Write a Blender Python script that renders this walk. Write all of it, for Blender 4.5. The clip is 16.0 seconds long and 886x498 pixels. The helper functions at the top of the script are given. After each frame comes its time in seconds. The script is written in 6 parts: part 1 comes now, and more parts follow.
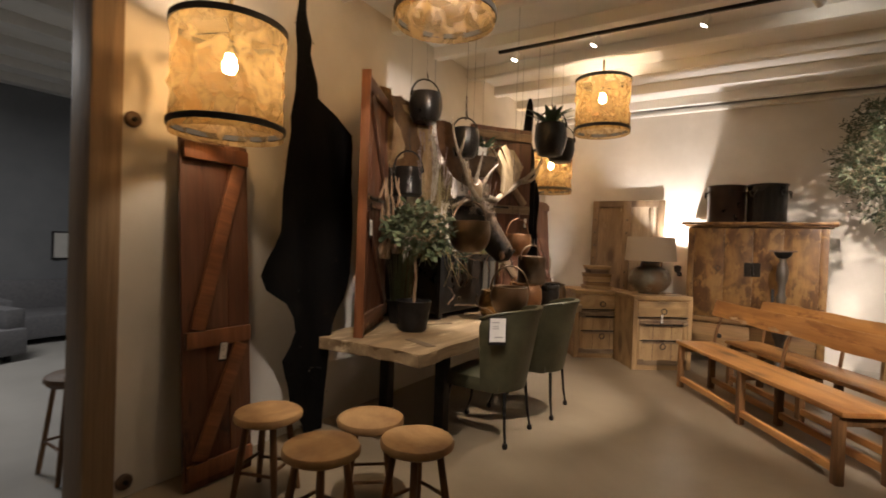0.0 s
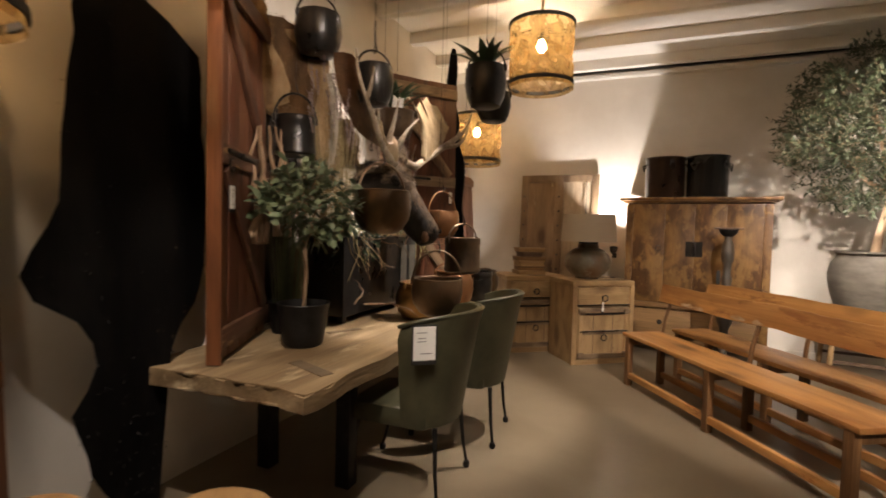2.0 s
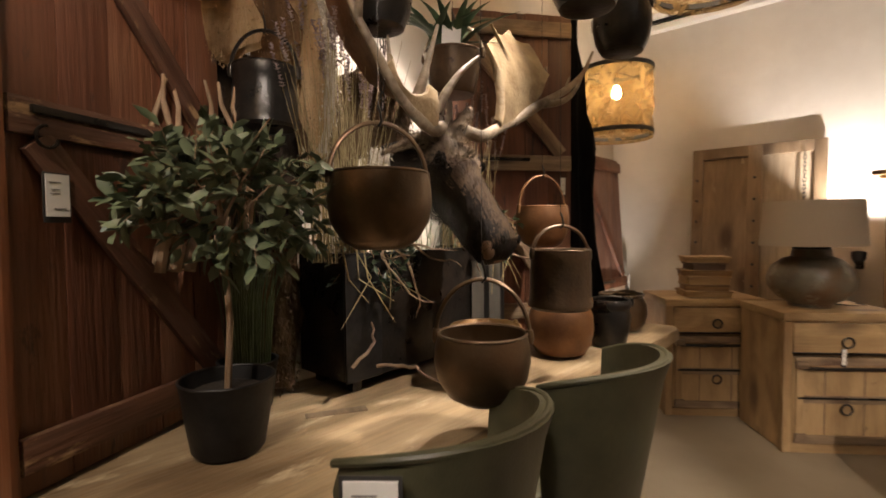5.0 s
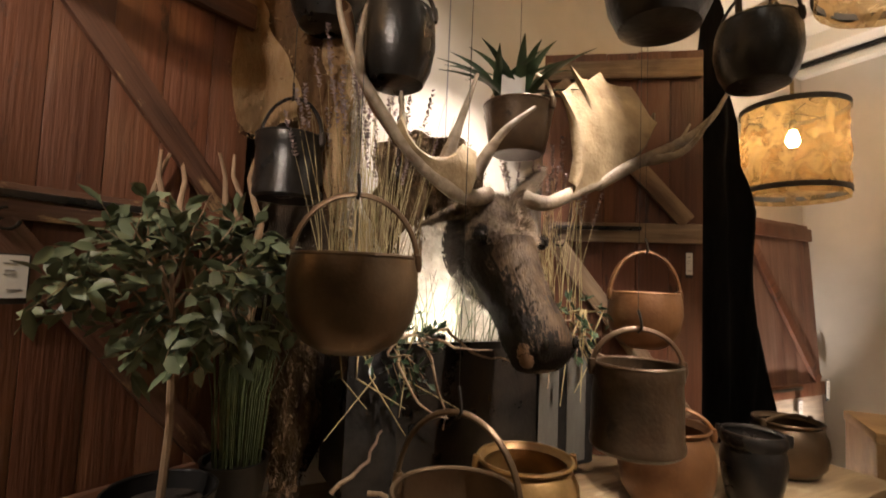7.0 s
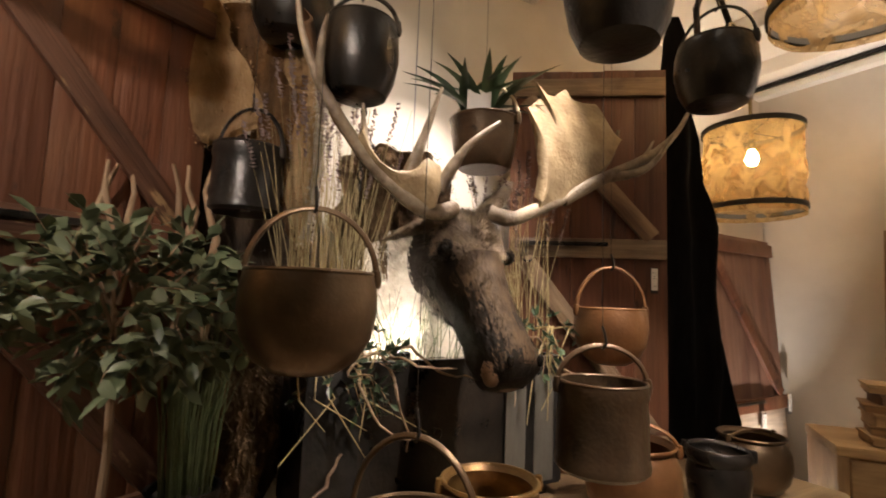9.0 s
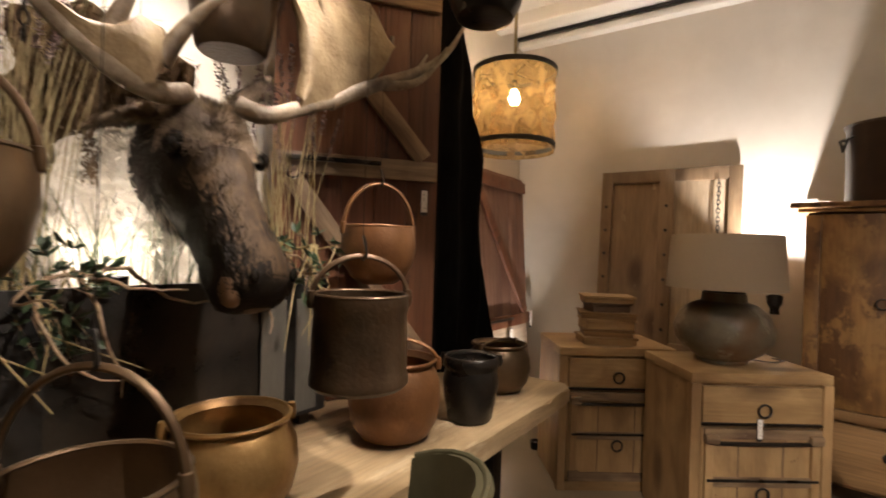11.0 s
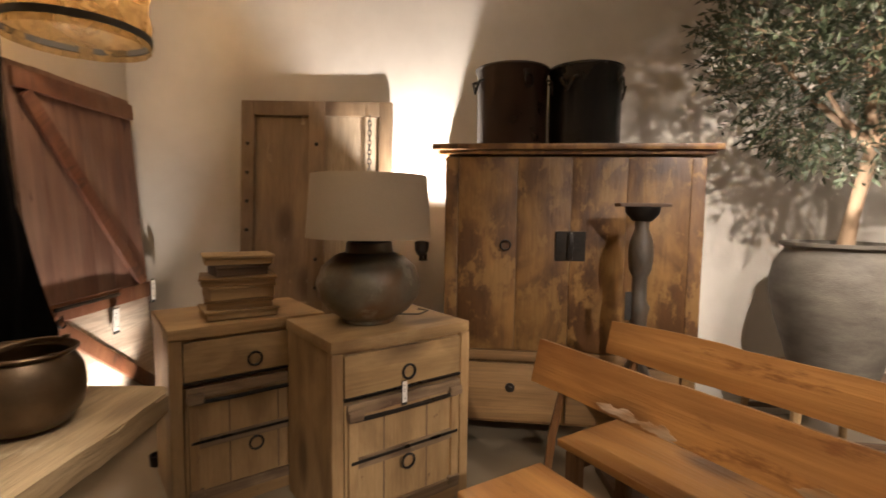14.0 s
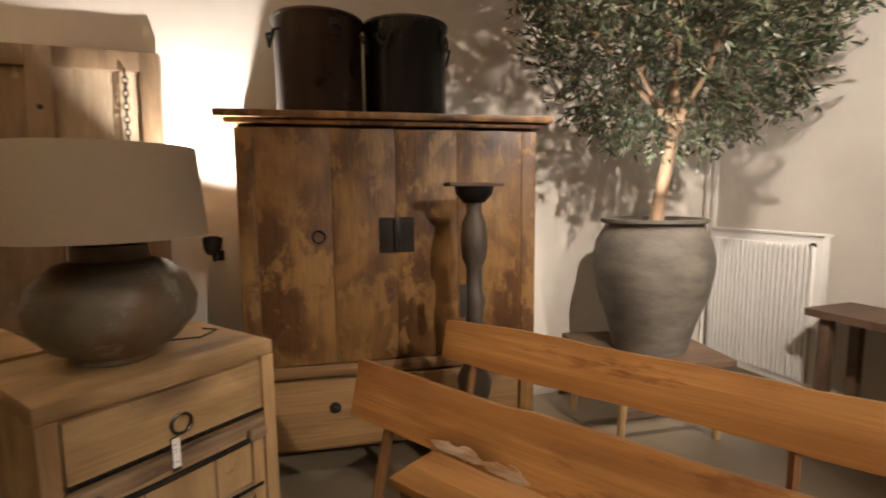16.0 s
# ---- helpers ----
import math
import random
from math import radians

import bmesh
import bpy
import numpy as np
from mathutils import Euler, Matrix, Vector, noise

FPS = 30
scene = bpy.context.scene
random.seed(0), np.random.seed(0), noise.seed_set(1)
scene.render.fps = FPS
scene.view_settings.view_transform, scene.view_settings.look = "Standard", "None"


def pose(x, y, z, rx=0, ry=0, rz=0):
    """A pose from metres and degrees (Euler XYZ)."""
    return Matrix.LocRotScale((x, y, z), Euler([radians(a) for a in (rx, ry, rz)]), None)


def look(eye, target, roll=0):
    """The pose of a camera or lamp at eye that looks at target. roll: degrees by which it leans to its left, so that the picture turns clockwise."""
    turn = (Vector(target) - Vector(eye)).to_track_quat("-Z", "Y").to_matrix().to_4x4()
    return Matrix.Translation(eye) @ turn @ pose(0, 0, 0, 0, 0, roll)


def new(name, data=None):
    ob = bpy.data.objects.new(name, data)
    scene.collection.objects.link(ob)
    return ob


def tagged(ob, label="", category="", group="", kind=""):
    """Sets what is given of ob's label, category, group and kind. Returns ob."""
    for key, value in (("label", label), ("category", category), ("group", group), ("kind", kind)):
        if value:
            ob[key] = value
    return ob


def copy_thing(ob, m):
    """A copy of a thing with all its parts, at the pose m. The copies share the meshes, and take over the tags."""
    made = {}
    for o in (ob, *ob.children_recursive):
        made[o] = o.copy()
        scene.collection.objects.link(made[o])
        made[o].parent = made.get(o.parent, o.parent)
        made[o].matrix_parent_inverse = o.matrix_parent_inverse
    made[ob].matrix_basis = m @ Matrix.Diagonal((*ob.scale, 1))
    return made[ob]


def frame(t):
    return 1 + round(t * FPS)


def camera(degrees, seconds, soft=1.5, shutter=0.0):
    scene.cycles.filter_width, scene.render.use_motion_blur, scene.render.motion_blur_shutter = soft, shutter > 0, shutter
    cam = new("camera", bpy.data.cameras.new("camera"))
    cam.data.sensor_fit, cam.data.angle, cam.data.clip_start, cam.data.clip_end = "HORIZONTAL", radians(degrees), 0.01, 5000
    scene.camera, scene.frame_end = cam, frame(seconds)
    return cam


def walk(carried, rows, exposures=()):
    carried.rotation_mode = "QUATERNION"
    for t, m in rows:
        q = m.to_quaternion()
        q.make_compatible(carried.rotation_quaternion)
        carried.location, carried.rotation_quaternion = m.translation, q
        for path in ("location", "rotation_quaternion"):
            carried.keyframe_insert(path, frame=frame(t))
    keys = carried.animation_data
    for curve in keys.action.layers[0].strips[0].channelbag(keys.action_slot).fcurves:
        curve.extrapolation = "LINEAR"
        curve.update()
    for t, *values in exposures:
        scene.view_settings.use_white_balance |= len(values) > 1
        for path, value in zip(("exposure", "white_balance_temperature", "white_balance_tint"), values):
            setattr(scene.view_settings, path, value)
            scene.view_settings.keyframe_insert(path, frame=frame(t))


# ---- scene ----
cam = camera(84.7, 16.0, soft=1.7, shutter=0.5)
PATH = [
    (0, (0.359, -0.439, 1.518), (-0.701, 1.257, 1.488), 2.0),
    (0.5, (0.214, -0.237, 1.499), (-0.752, 1.514, 1.485), 1.8),
    (1, (0.116, 0.027, 1.471), (-0.847, 1.78, 1.453), 2.3),
    (1.5, (-0.016, 0.29, 1.455), (-0.917, 2.074, 1.375), 2.2),
    (2, (-0.161, 0.531, 1.478), (-0.909, 2.384, 1.391), 1.4),
    (2.5, (-0.262, 0.787, 1.455), (-0.886, 2.684, 1.355), 0.8),
    (3, (-0.33, 1.074, 1.474), (-1.021, 2.945, 1.333), 0.8),
    (3.5, (-0.384, 1.363, 1.488), (-1.261, 3.15, 1.299), 0.6),
    (4, (-0.391, 1.618, 1.488), (-1.412, 3.329, 1.318), 0.7),
    (6.5, (-0.328, 2.738, 1.595), (-2.037, 3.775, 1.66), 0.4),
    (7, (-0.345, 2.847, 1.64), (-2.114, 3.77, 1.773), 2.3),
    (7.5, (-0.349, 2.864, 1.668), (-2.138, 3.727, 1.902), 2.4),
    (8, (-0.346, 2.864, 1.675), (-2.131, 3.729, 1.929), 2.4),
    (10.5, (-0.424, 3.04, 1.56), (-1.753, 4.534, 1.593), 2.2),
    (11, (-0.444, 3.108, 1.541), (-1.585, 4.751, 1.54), 1.8),
    (11.5, (-0.432, 3.24, 1.519), (-1.461, 4.953, 1.456), 1.1),
    (12, (-0.413, 3.45, 1.484), (-1.315, 5.234, 1.408), 0.7),
    (12.5, (-0.342, 3.634, 1.501), (-1.07, 5.495, 1.425), 1.7),
    (13, (-0.323, 3.711, 1.492), (-0.773, 5.656, 1.374), 0.6),
    (13.5, (-0.329, 3.807, 1.49), (-0.526, 5.792, 1.332), 1.0),
    (14, (-0.359, 3.932, 1.501), (-0.339, 5.926, 1.343), 0.8),
    (14.5, (-0.39, 4.024, 1.505), (-0.152, 6.003, 1.344), 0.4),
    (15, (-0.325, 4.139, 1.481), (0.047, 6.097, 1.315), 0.5),
    (15.5, (-0.238, 4.312, 1.474), (0.232, 6.248, 1.3), -0.5),
    (16, (-0.169, 4.408, 1.496), (0.489, 6.283, 1.276), -0.6),
]
walk(cam, [(t, look(eye, target, roll)) for t, eye, target, roll in PATH],
     [(0, 1.06), (1.5, 0.96), (2.5, 0.88), (4, 0.80), (6.5, 0.92), (8, 0.95), (10.5, 0.8), (12, 0.68), (13.5, 0.85), (15, 0.76), (16, 0.76)])

# ---- world, lights ----
world = bpy.data.worlds.new("dim_evening")
world.use_nodes = True
world.node_tree.nodes["Background"].inputs[0].default_value = (0.8, 0.85, 1.0, 1)
world.node_tree.nodes["Background"].inputs[1].default_value = 0.01
scene.world = world


def kelvin_colour(k):
    return {2200: (1.0, 0.70, 0.42), 2700: (1.0, 0.77, 0.56), 3000: (1.0, 0.85, 0.73), 3500: (1.0, 0.89, 0.81), 4500: (1.0, 0.96, 0.92)}[k]


def spot(eye, target, watts, cone, blend=0.5, k=3000, size=0.03):
    data = bpy.data.lights.new("spot_beam", "SPOT")
    data.energy, data.spot_size, data.spot_blend, data.shadow_soft_size, data.color = watts, radians(cone), blend, size, kelvin_colour(k)
    ob = new("spot_beam", data)
    ob.matrix_world = look(eye, target)
    return ob


LAMPS = [(-2.12, 1.22, 2.46), (-1.22, 2.02, 3.22), (-1.08, 5.14, 3.19), (-2.09, 6.34, 2.67)]
TRACK_Y, TRACK_Z = 4.24, 3.56
# ceiling spots: where each head hangs, what it points at, watts, cone
HEADS = [((-1.76, TRACK_Y), (-2.2, 3.9, 2.0), 150, 64), ((-0.94, TRACK_Y), (-1.85, 3.95, 1.75), 85, 40),
         ((-0.01, TRACK_Y), (-1.55, 4.2, 0.78), 240, 52), ((0.76, TRACK_Y), (2.55, 6.9, 1.75), 330, 52),
         ((1.60, TRACK_Y), (0.95, 6.9, 0.95), 85, 48), ((2.45, TRACK_Y), (2.15, 6.9, 1.8), 260, 54), ((1.15, TRACK_Y), (-0.60, 6.2, 0.95), 24, 46)]
# unseen second row of spots behind the camera, added as fill
FILL_Y = 1.05
FILL_HEADS = [((-0.9, FILL_Y), (-1.7, 2.35, 0.7), 115, 42), ((0.1, FILL_Y), (-0.2, 3.9, 0.0), 100, 48), ((1.0, FILL_Y), (-2.25, 3.15, 2.35), 260, 28), ((1.9, FILL_Y), (1.0, 5.05, 0.7), 420, 37)]
for (x, y), aim, watts, cone in HEADS + FILL_HEADS:
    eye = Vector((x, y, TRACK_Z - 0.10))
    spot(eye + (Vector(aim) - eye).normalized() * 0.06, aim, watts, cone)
# a small uplight behind the table lamp washes the end wall, another stands on the trough's edge
spot((-0.49, 6.97, 1.47), (-0.24, 7.5, 2.60), 88, 114, 0.45, 3500, 0.02)
spot((-2.12, 3.76, 1.45), (-2.33, 3.84, 1.55), 11, 150, 0.7, 3500, 0.03)
# one uplight sits in the olive tree's jar, one on the floor before the corner door
spot((1.89, 6.62, 1.335), (2.20, 6.80, 2.40), 42, 84, 0.8, 3500, 0.02)
spot((-1.98, 6.68, 0.10), (-2.33, 6.72, 0.72), 60, 78, 0.6, 3000, 0.03)
# an added area fill without a fitting gives the next room cooler light
room_light = bpy.data.lights.new("next_room_fill", "AREA")
room_light.energy, room_light.size, room_light.color = 30, 1.2, kelvin_colour(4500)
new("next_room_fill", room_light).location = (-5.6, 0.6, 3.3)


# ---- materials ----
def material(name, c1, c2, scale=6.0, stretch=(1, 1, 1), rough=0.6, bump=0.15, fine=60.0, metal=0.0, c3=None, blotch=1.5, amount=0.5, vary=0.12, spec=0.5, bstretch=(1, 1, 1), flakes=None, flake_scale=7.0, cover=0.60, knots=None, knot_scale=3.0, streak=0.0):
    m = bpy.data.materials.new(name)
    m.use_nodes = True
    nt = m.node_tree
    N, L = nt.nodes, nt.links
    b = N["Principled BSDF"]
    co, mp = N.new("ShaderNodeTexCoord"), N.new("ShaderNodeMapping")
    mp.inputs["Scale"].default_value = stretch
    info = N.new("ShaderNodeObjectInfo")
    off = N.new("ShaderNodeVectorMath")
    off.operation = "MULTIPLY_ADD"
    L.new(co.outputs["Object"], mp.inputs["Vector"])
    cb = N.new("ShaderNodeCombineXYZ")
    for i in range(3):
        L.new(info.outputs["Random"], cb.inputs[i])
    off.inputs[1].default_value = (17, 31, 23)
    L.new(cb.outputs[0], off.inputs[0])
    L.new(mp.outputs[0], off.inputs[2])
    n1 = N.new("ShaderNodeTexNoise")
    n1.inputs["Scale"].default_value, n1.inputs["Detail"].default_value, n1.inputs["Roughness"].default_value = scale, 8, 0.62
    L.new(off.outputs[0], n1.inputs["Vector"])
    r1 = N.new("ShaderNodeValToRGB")
    r1.color_ramp.elements[0].position, r1.color_ramp.elements[1].position = 0.32, 0.68
    r1.color_ramp.elements[0].color, r1.color_ramp.elements[1].color = (*c1, 1), (*c2, 1)
    L.new(n1.outputs["Fac"], r1.inputs[0])
    col = r1.outputs[0]
    n2 = N.new("ShaderNodeTexNoise")
    n2.inputs["Scale"].default_value, n2.inputs["Detail"].default_value = blotch, 5
    mp2 = N.new("ShaderNodeMapping")
    mp2.inputs["Scale"].default_value = bstretch
    L.new(co.outputs["Object"], mp2.inputs["Vector"])
    ad2 = N.new("ShaderNodeVectorMath")
    L.new(mp2.outputs[0], ad2.inputs[0])
    L.new(cb.outputs[0], ad2.inputs[1])
    L.new(ad2.outputs[0], n2.inputs["Vector"])
    n2.inputs["Distortion"].default_value = 0.6
    if c3:
        r2 = N.new("ShaderNodeValToRGB")
        r2.color_ramp.elements[0].position, r2.color_ramp.elements[1].position = 0.45, 0.68
        r2.color_ramp.elements[1].color = (amount, amount, amount, 1)
        L.new(n2.outputs["Fac"], r2.inputs[0])
        mx = N.new("ShaderNodeMix")
        mx.data_type = "RGBA"
        L.new(r2.outputs[0], mx.inputs[0])
        L.new(col, mx.inputs[6])
        mx.inputs[7].default_value = (*c3, 1)
        col = mx.outputs[2]
    if knots:
        vk = N.new("ShaderNodeTexVoronoi")
        vk.inputs["Scale"].default_value = knot_scale
        mpk = N.new("ShaderNodeMapping")
        mpk.inputs["Scale"].default_value = [max(v, 0.45) for v in stretch]
        L.new(co.outputs["Object"], mpk.inputs["Vector"])
        adk = N.new("ShaderNodeVectorMath")
        L.new(mpk.outputs[0], adk.inputs[0])
        L.new(cb.outputs[0], adk.inputs[1])
        L.new(adk.outputs[0], vk.inputs["Vector"])
        rk = N.new("ShaderNodeValToRGB")
        rk.color_ramp.elements[0].position, rk.color_ramp.elements[1].position = 0.09, 0.23
        rk.color_ramp.elements[0].color, rk.color_ramp.elements[1].color = (0.85, 0.85, 0.85, 1), (0, 0, 0, 1)
        L.new(vk.outputs["Distance"], rk.inputs[0])
        mk = N.new("ShaderNodeMix")
        mk.data_type = "RGBA"
        L.new(rk.outputs[0], mk.inputs[0])
        L.new(col, mk.inputs[6])
        mk.inputs[7].default_value = (*knots, 1)
        col = mk.outputs[2]
    if flakes:
        nf = N.new("ShaderNodeTexNoise")
        nf.inputs["Scale"].default_value, nf.inputs["Detail"].default_value, nf.inputs["Roughness"].default_value = flake_scale, 9, 0.7
        L.new(ad2.outputs[0], nf.inputs["Vector"])
        rf = N.new("ShaderNodeValToRGB")
        rf.color_ramp.elements[0].position, rf.color_ramp.elements[1].position = cover, cover + 0.06
        rf.color_ramp.elements[1].color = (0.85, 0.85, 0.85, 1)
        L.new(nf.outputs["Fac"], rf.inputs[0])
        mf = N.new("ShaderNodeMix")
        mf.data_type = "RGBA"
        L.new(rf.outputs[0], mf.inputs[0])
        L.new(col, mf.inputs[6])
        mf.inputs[7].default_value = (*flakes, 1)
        col = mf.outputs[2]
    if streak:
        ms = N.new("ShaderNodeMapping")
        ms.inputs["Scale"].default_value = [0.35 * v if v < 1 else v for v in stretch]
        L.new(co.outputs["Object"], ms.inputs["Vector"])
        ads = N.new("ShaderNodeVectorMath")
        L.new(ms.outputs[0], ads.inputs[0])
        L.new(cb.outputs[0], ads.inputs[1])
        ns = N.new("ShaderNodeTexNoise")
        ns.inputs["Scale"].default_value, ns.inputs["Detail"].default_value, ns.inputs["Distortion"].default_value = 48, 5, 1.2
        L.new(ads.outputs[0], ns.inputs["Vector"])
        rs = N.new("ShaderNodeMapRange")
        rs.inputs[1].default_value, rs.inputs[2].default_value = 0.34, 0.62
        rs.inputs[3].default_value, rs.inputs[4].default_value = 1 - streak, 1 + streak * 0.35
        L.new(ns.outputs["Fac"], rs.inputs[0])
        sc = N.new("ShaderNodeVectorMath")
        sc.operation = "SCALE"
        L.new(col, sc.inputs[0])
        L.new(rs.outputs[0], sc.inputs["Scale"])
        col = sc.outputs[0]
    hs = N.new("ShaderNodeHueSaturation")
    mr = N.new("ShaderNodeMapRange")
    mr.inputs[3].default_value, mr.inputs[4].default_value = 1 - vary, 1 + vary
    L.new(info.outputs["Random"], mr.inputs[0])
    L.new(mr.outputs[0], hs.inputs["Value"])
    L.new(col, hs.inputs["Color"])
    L.new(hs.outputs[0], b.inputs["Base Color"])
    rr = N.new("ShaderNodeMapRange")
    rr.inputs[3].default_value, rr.inputs[4].default_value = max(rough - 0.12, 0.02), min(rough + 0.12, 1)
    L.new(n1.outputs["Fac"], rr.inputs[0])
    L.new(rr.outputs[0], b.inputs["Roughness"])
    b.inputs["Metallic"].default_value = metal
    b.inputs["Specular IOR Level"].default_value = spec
    if bump:
        n3 = N.new("ShaderNodeTexNoise")
        n3.inputs["Scale"].default_value, n3.inputs["Detail"].default_value = fine, 4
        L.new(off.outputs[0], n3.inputs["Vector"])
        ad = N.new("ShaderNodeMath")
        L.new(n1.outputs["Fac"], ad.inputs[0])
        L.new(n3.outputs["Fac"], ad.inputs[1])
        bp = N.new("ShaderNodeBump")
        bp.inputs["Strength"].default_value, bp.inputs["Distance"].default_value = bump, 0.01
        L.new(ad.outputs[0], bp.inputs["Height"])
        L.new(bp.outputs[0], b.inputs["Normal"])
    return m


def wood(name, c1, c2, axis="z", scale=9.0, ratio=0.07, **kw):
    s = {"x": (ratio, 1, 1), "y": (1, ratio, 1), "z": (1, 1, ratio)}[axis]
    kw.setdefault("bstretch", {"x": (0.3, 1, 1), "y": (1, 0.3, 1), "z": (1, 1, 0.3)}[axis])
    kw.setdefault("rough", 0.6)
    kw.setdefault("bump", 0.35)
    kw.setdefault("streak", 0.20)
    return material(name, c1, c2, scale, s, **kw)


def glow(name, colour, strength):
    m = bpy.data.materials.new(name)
    m.use_nodes = True
    e = m.node_tree.nodes["Principled BSDF"]
    e.inputs["Emission Color"].default_value, e.inputs["Emission Strength"].default_value = (*colour, 1), strength
    e.inputs["Base Color"].default_value = (*colour, 1)
    return m


PLASTER = material("lime_plaster", (0.60, 0.56, 0.50), (0.68, 0.64, 0.58), 2.2, rough=0.85, bump=0.06, fine=40, c3=(0.56, 0.51, 0.45), vary=0.0)
GREY_WALL = material("grey_wall_paint", (0.22, 0.23, 0.25), (0.27, 0.28, 0.30), 1.5, rough=0.85, bump=0.04, vary=0)
CEILING = material("white_ceiling_paint", (0.80, 0.78, 0.74), (0.88, 0.86, 0.82), 2.0, (0.3, 1, 1), rough=0.7, bump=0.06, c3=(0.72, 0.69, 0.64), vary=0.03)
CONCRETE = material("polished_concrete", (0.215, 0.170, 0.115), (0.285, 0.230, 0.160), 1.3, rough=0.34, bump=0.03, fine=25, c3=(0.17, 0.13, 0.085), blotch=0.9, amount=0.7, vary=0.0)
PALE_FLOOR = material("pale_screed", (0.34, 0.33, 0.31), (0.42, 0.41, 0.39), 1.5, rough=0.4, bump=0.03, vary=0)
POST_WOOD = wood("old_post_oak", (0.20, 0.13, 0.075), (0.33, 0.23, 0.14))
SLAB_WOOD = wood("bleached_slab", (0.19, 0.128, 0.066), (0.44, 0.33, 0.195), "y", 5, 0.12, c3=(0.105, 0.062, 0.030), blotch=2.6, amount=0.85, rough=0.5, knots=(0.07, 0.04, 0.02), knot_scale=2.2, flakes=(0.48, 0.385, 0.25), flake_scale=4, cover=0.57, bump=0.5, streak=0.15)
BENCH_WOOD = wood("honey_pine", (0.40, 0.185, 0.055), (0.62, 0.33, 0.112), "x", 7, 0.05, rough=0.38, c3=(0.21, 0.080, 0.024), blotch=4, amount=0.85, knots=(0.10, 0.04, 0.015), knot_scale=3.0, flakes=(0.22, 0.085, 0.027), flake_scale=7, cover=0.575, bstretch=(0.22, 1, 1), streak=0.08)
PALE_STAIN = wood("pine_with_milky_stain", (0.42, 0.27, 0.15), (0.58, 0.45, 0.33), "x", 10, 0.3, rough=0.6, c3=(0.38, 0.18, 0.06), blotch=14, amount=0.95)
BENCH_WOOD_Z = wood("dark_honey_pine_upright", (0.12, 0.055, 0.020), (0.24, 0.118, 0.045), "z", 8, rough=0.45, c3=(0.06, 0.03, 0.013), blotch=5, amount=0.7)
STOOL_WOOD = material("elm_stool_top", (0.33, 0.185, 0.075), (0.50, 0.32, 0.15), 6, (1, 0.3, 1), rough=0.5, bump=0.25, c3=(0.20, 0.095, 0.04), blotch=4, amount=0.7, flakes=(0.14, 0.07, 0.03), flake_scale=7, cover=0.66)
CHEST_WOOD = wood("raw_reclaimed_pine", (0.29, 0.175, 0.075), (0.52, 0.35, 0.17), "x", 5, 0.18, c3=(0.20, 0.115, 0.05), blotch=5, amount=0.7, knots=(0.11, 0.06, 0.027), knot_scale=2.6, flakes=(0.16, 0.092, 0.043), flake_scale=11, cover=0.63, bstretch=(0.6, 1, 1), streak=0.10)
CHEST_WOOD_Z = wood("raw_reclaimed_pine_upright", (0.28, 0.165, 0.072), (0.50, 0.335, 0.165), "z", 5, 0.18, c3=(0.19, 0.11, 0.048), blotch=5, amount=0.7, knots=(0.11, 0.06, 0.027), knot_scale=2.6, flakes=(0.16, 0.092, 0.043), flake_scale=11, cover=0.63, bstretch=(1, 1, 0.6), streak=0.10)
CABINET_WOOD = wood("worn_brown_lacquer", (0.050, 0.021, 0.008), (0.140, 0.064, 0.021), "z", 4, 0.2, c3=(0.28, 0.150, 0.048), blotch=5, amount=0.85, rough=0.44, vary=0.14, flakes=(0.25, 0.140, 0.047), flake_scale=8, cover=0.52, bstretch=(1, 1, 0.6), bump=0.3, streak=0.15)
BARE_PINE = wood("bare_drawer_pine", (0.19, 0.105, 0.04), (0.35, 0.205, 0.085), "x", 6, c3=(0.11, 0.055, 0.022), blotch=4, amount=0.7, knots=(0.08, 0.04, 0.02))
LAMP_CLAY = material("mottled_lamp_glaze", (0.075, 0.066, 0.047), (0.20, 0.18, 0.135), 4, rough=0.34, bump=0.2, c3=(0.14, 0.075, 0.032), blotch=4.5, amount=0.95, flakes=(0.25, 0.23, 0.18), flake_scale=5, cover=0.57)
CANDLE_WOOD = material("smoked_turned_wood", (0.045, 0.038, 0.032), (0.12, 0.10, 0.082), 9, (1, 1, 0.5), rough=0.5, bump=0.3, c3=(0.10, 0.06, 0.03), blotch=6, amount=0.7)
RED_DOOR = wood("oxblood_plank", (0.078, 0.027, 0.013), (0.165, 0.060, 0.029), "z", 5, c3=(0.22, 0.110, 0.055), blotch=3.0, amount=0.55, rough=0.5, flakes=(0.035, 0.016, 0.011), flake_scale=8, cover=0.58, bump=0.5)
PALE_PANEL = wood("pale_door_panel", (0.42, 0.34, 0.26), (0.62, 0.54, 0.44), "x", 5, 0.15, c3=(0.26, 0.17, 0.11), blotch=4, amount=0.6)
GOLD_BRONZE = material("golden_bronze", (0.19, 0.105, 0.036), (0.38, 0.235, 0.090), 5, rough=0.36, bump=0.15, metal=0.6, c3=(0.09, 0.045, 0.018), blotch=4, amount=0.7)
WORN_RAIL = wood("chipped_red_rail", (0.085, 0.036, 0.021), (0.16, 0.075, 0.042), "x", 7, c3=(0.035, 0.018, 0.012), blotch=6, amount=0.8, rough=0.5, flakes=(0.36, 0.235, 0.12), flake_scale=11, cover=0.57, bump=0.6)
EDGE_WOOD = wood("orange_oiled_edge", (0.15, 0.054, 0.022), (0.27, 0.105, 0.044), "z", 6, rough=0.36, c3=(0.09, 0.032, 0.014), blotch=5, amount=0.7)
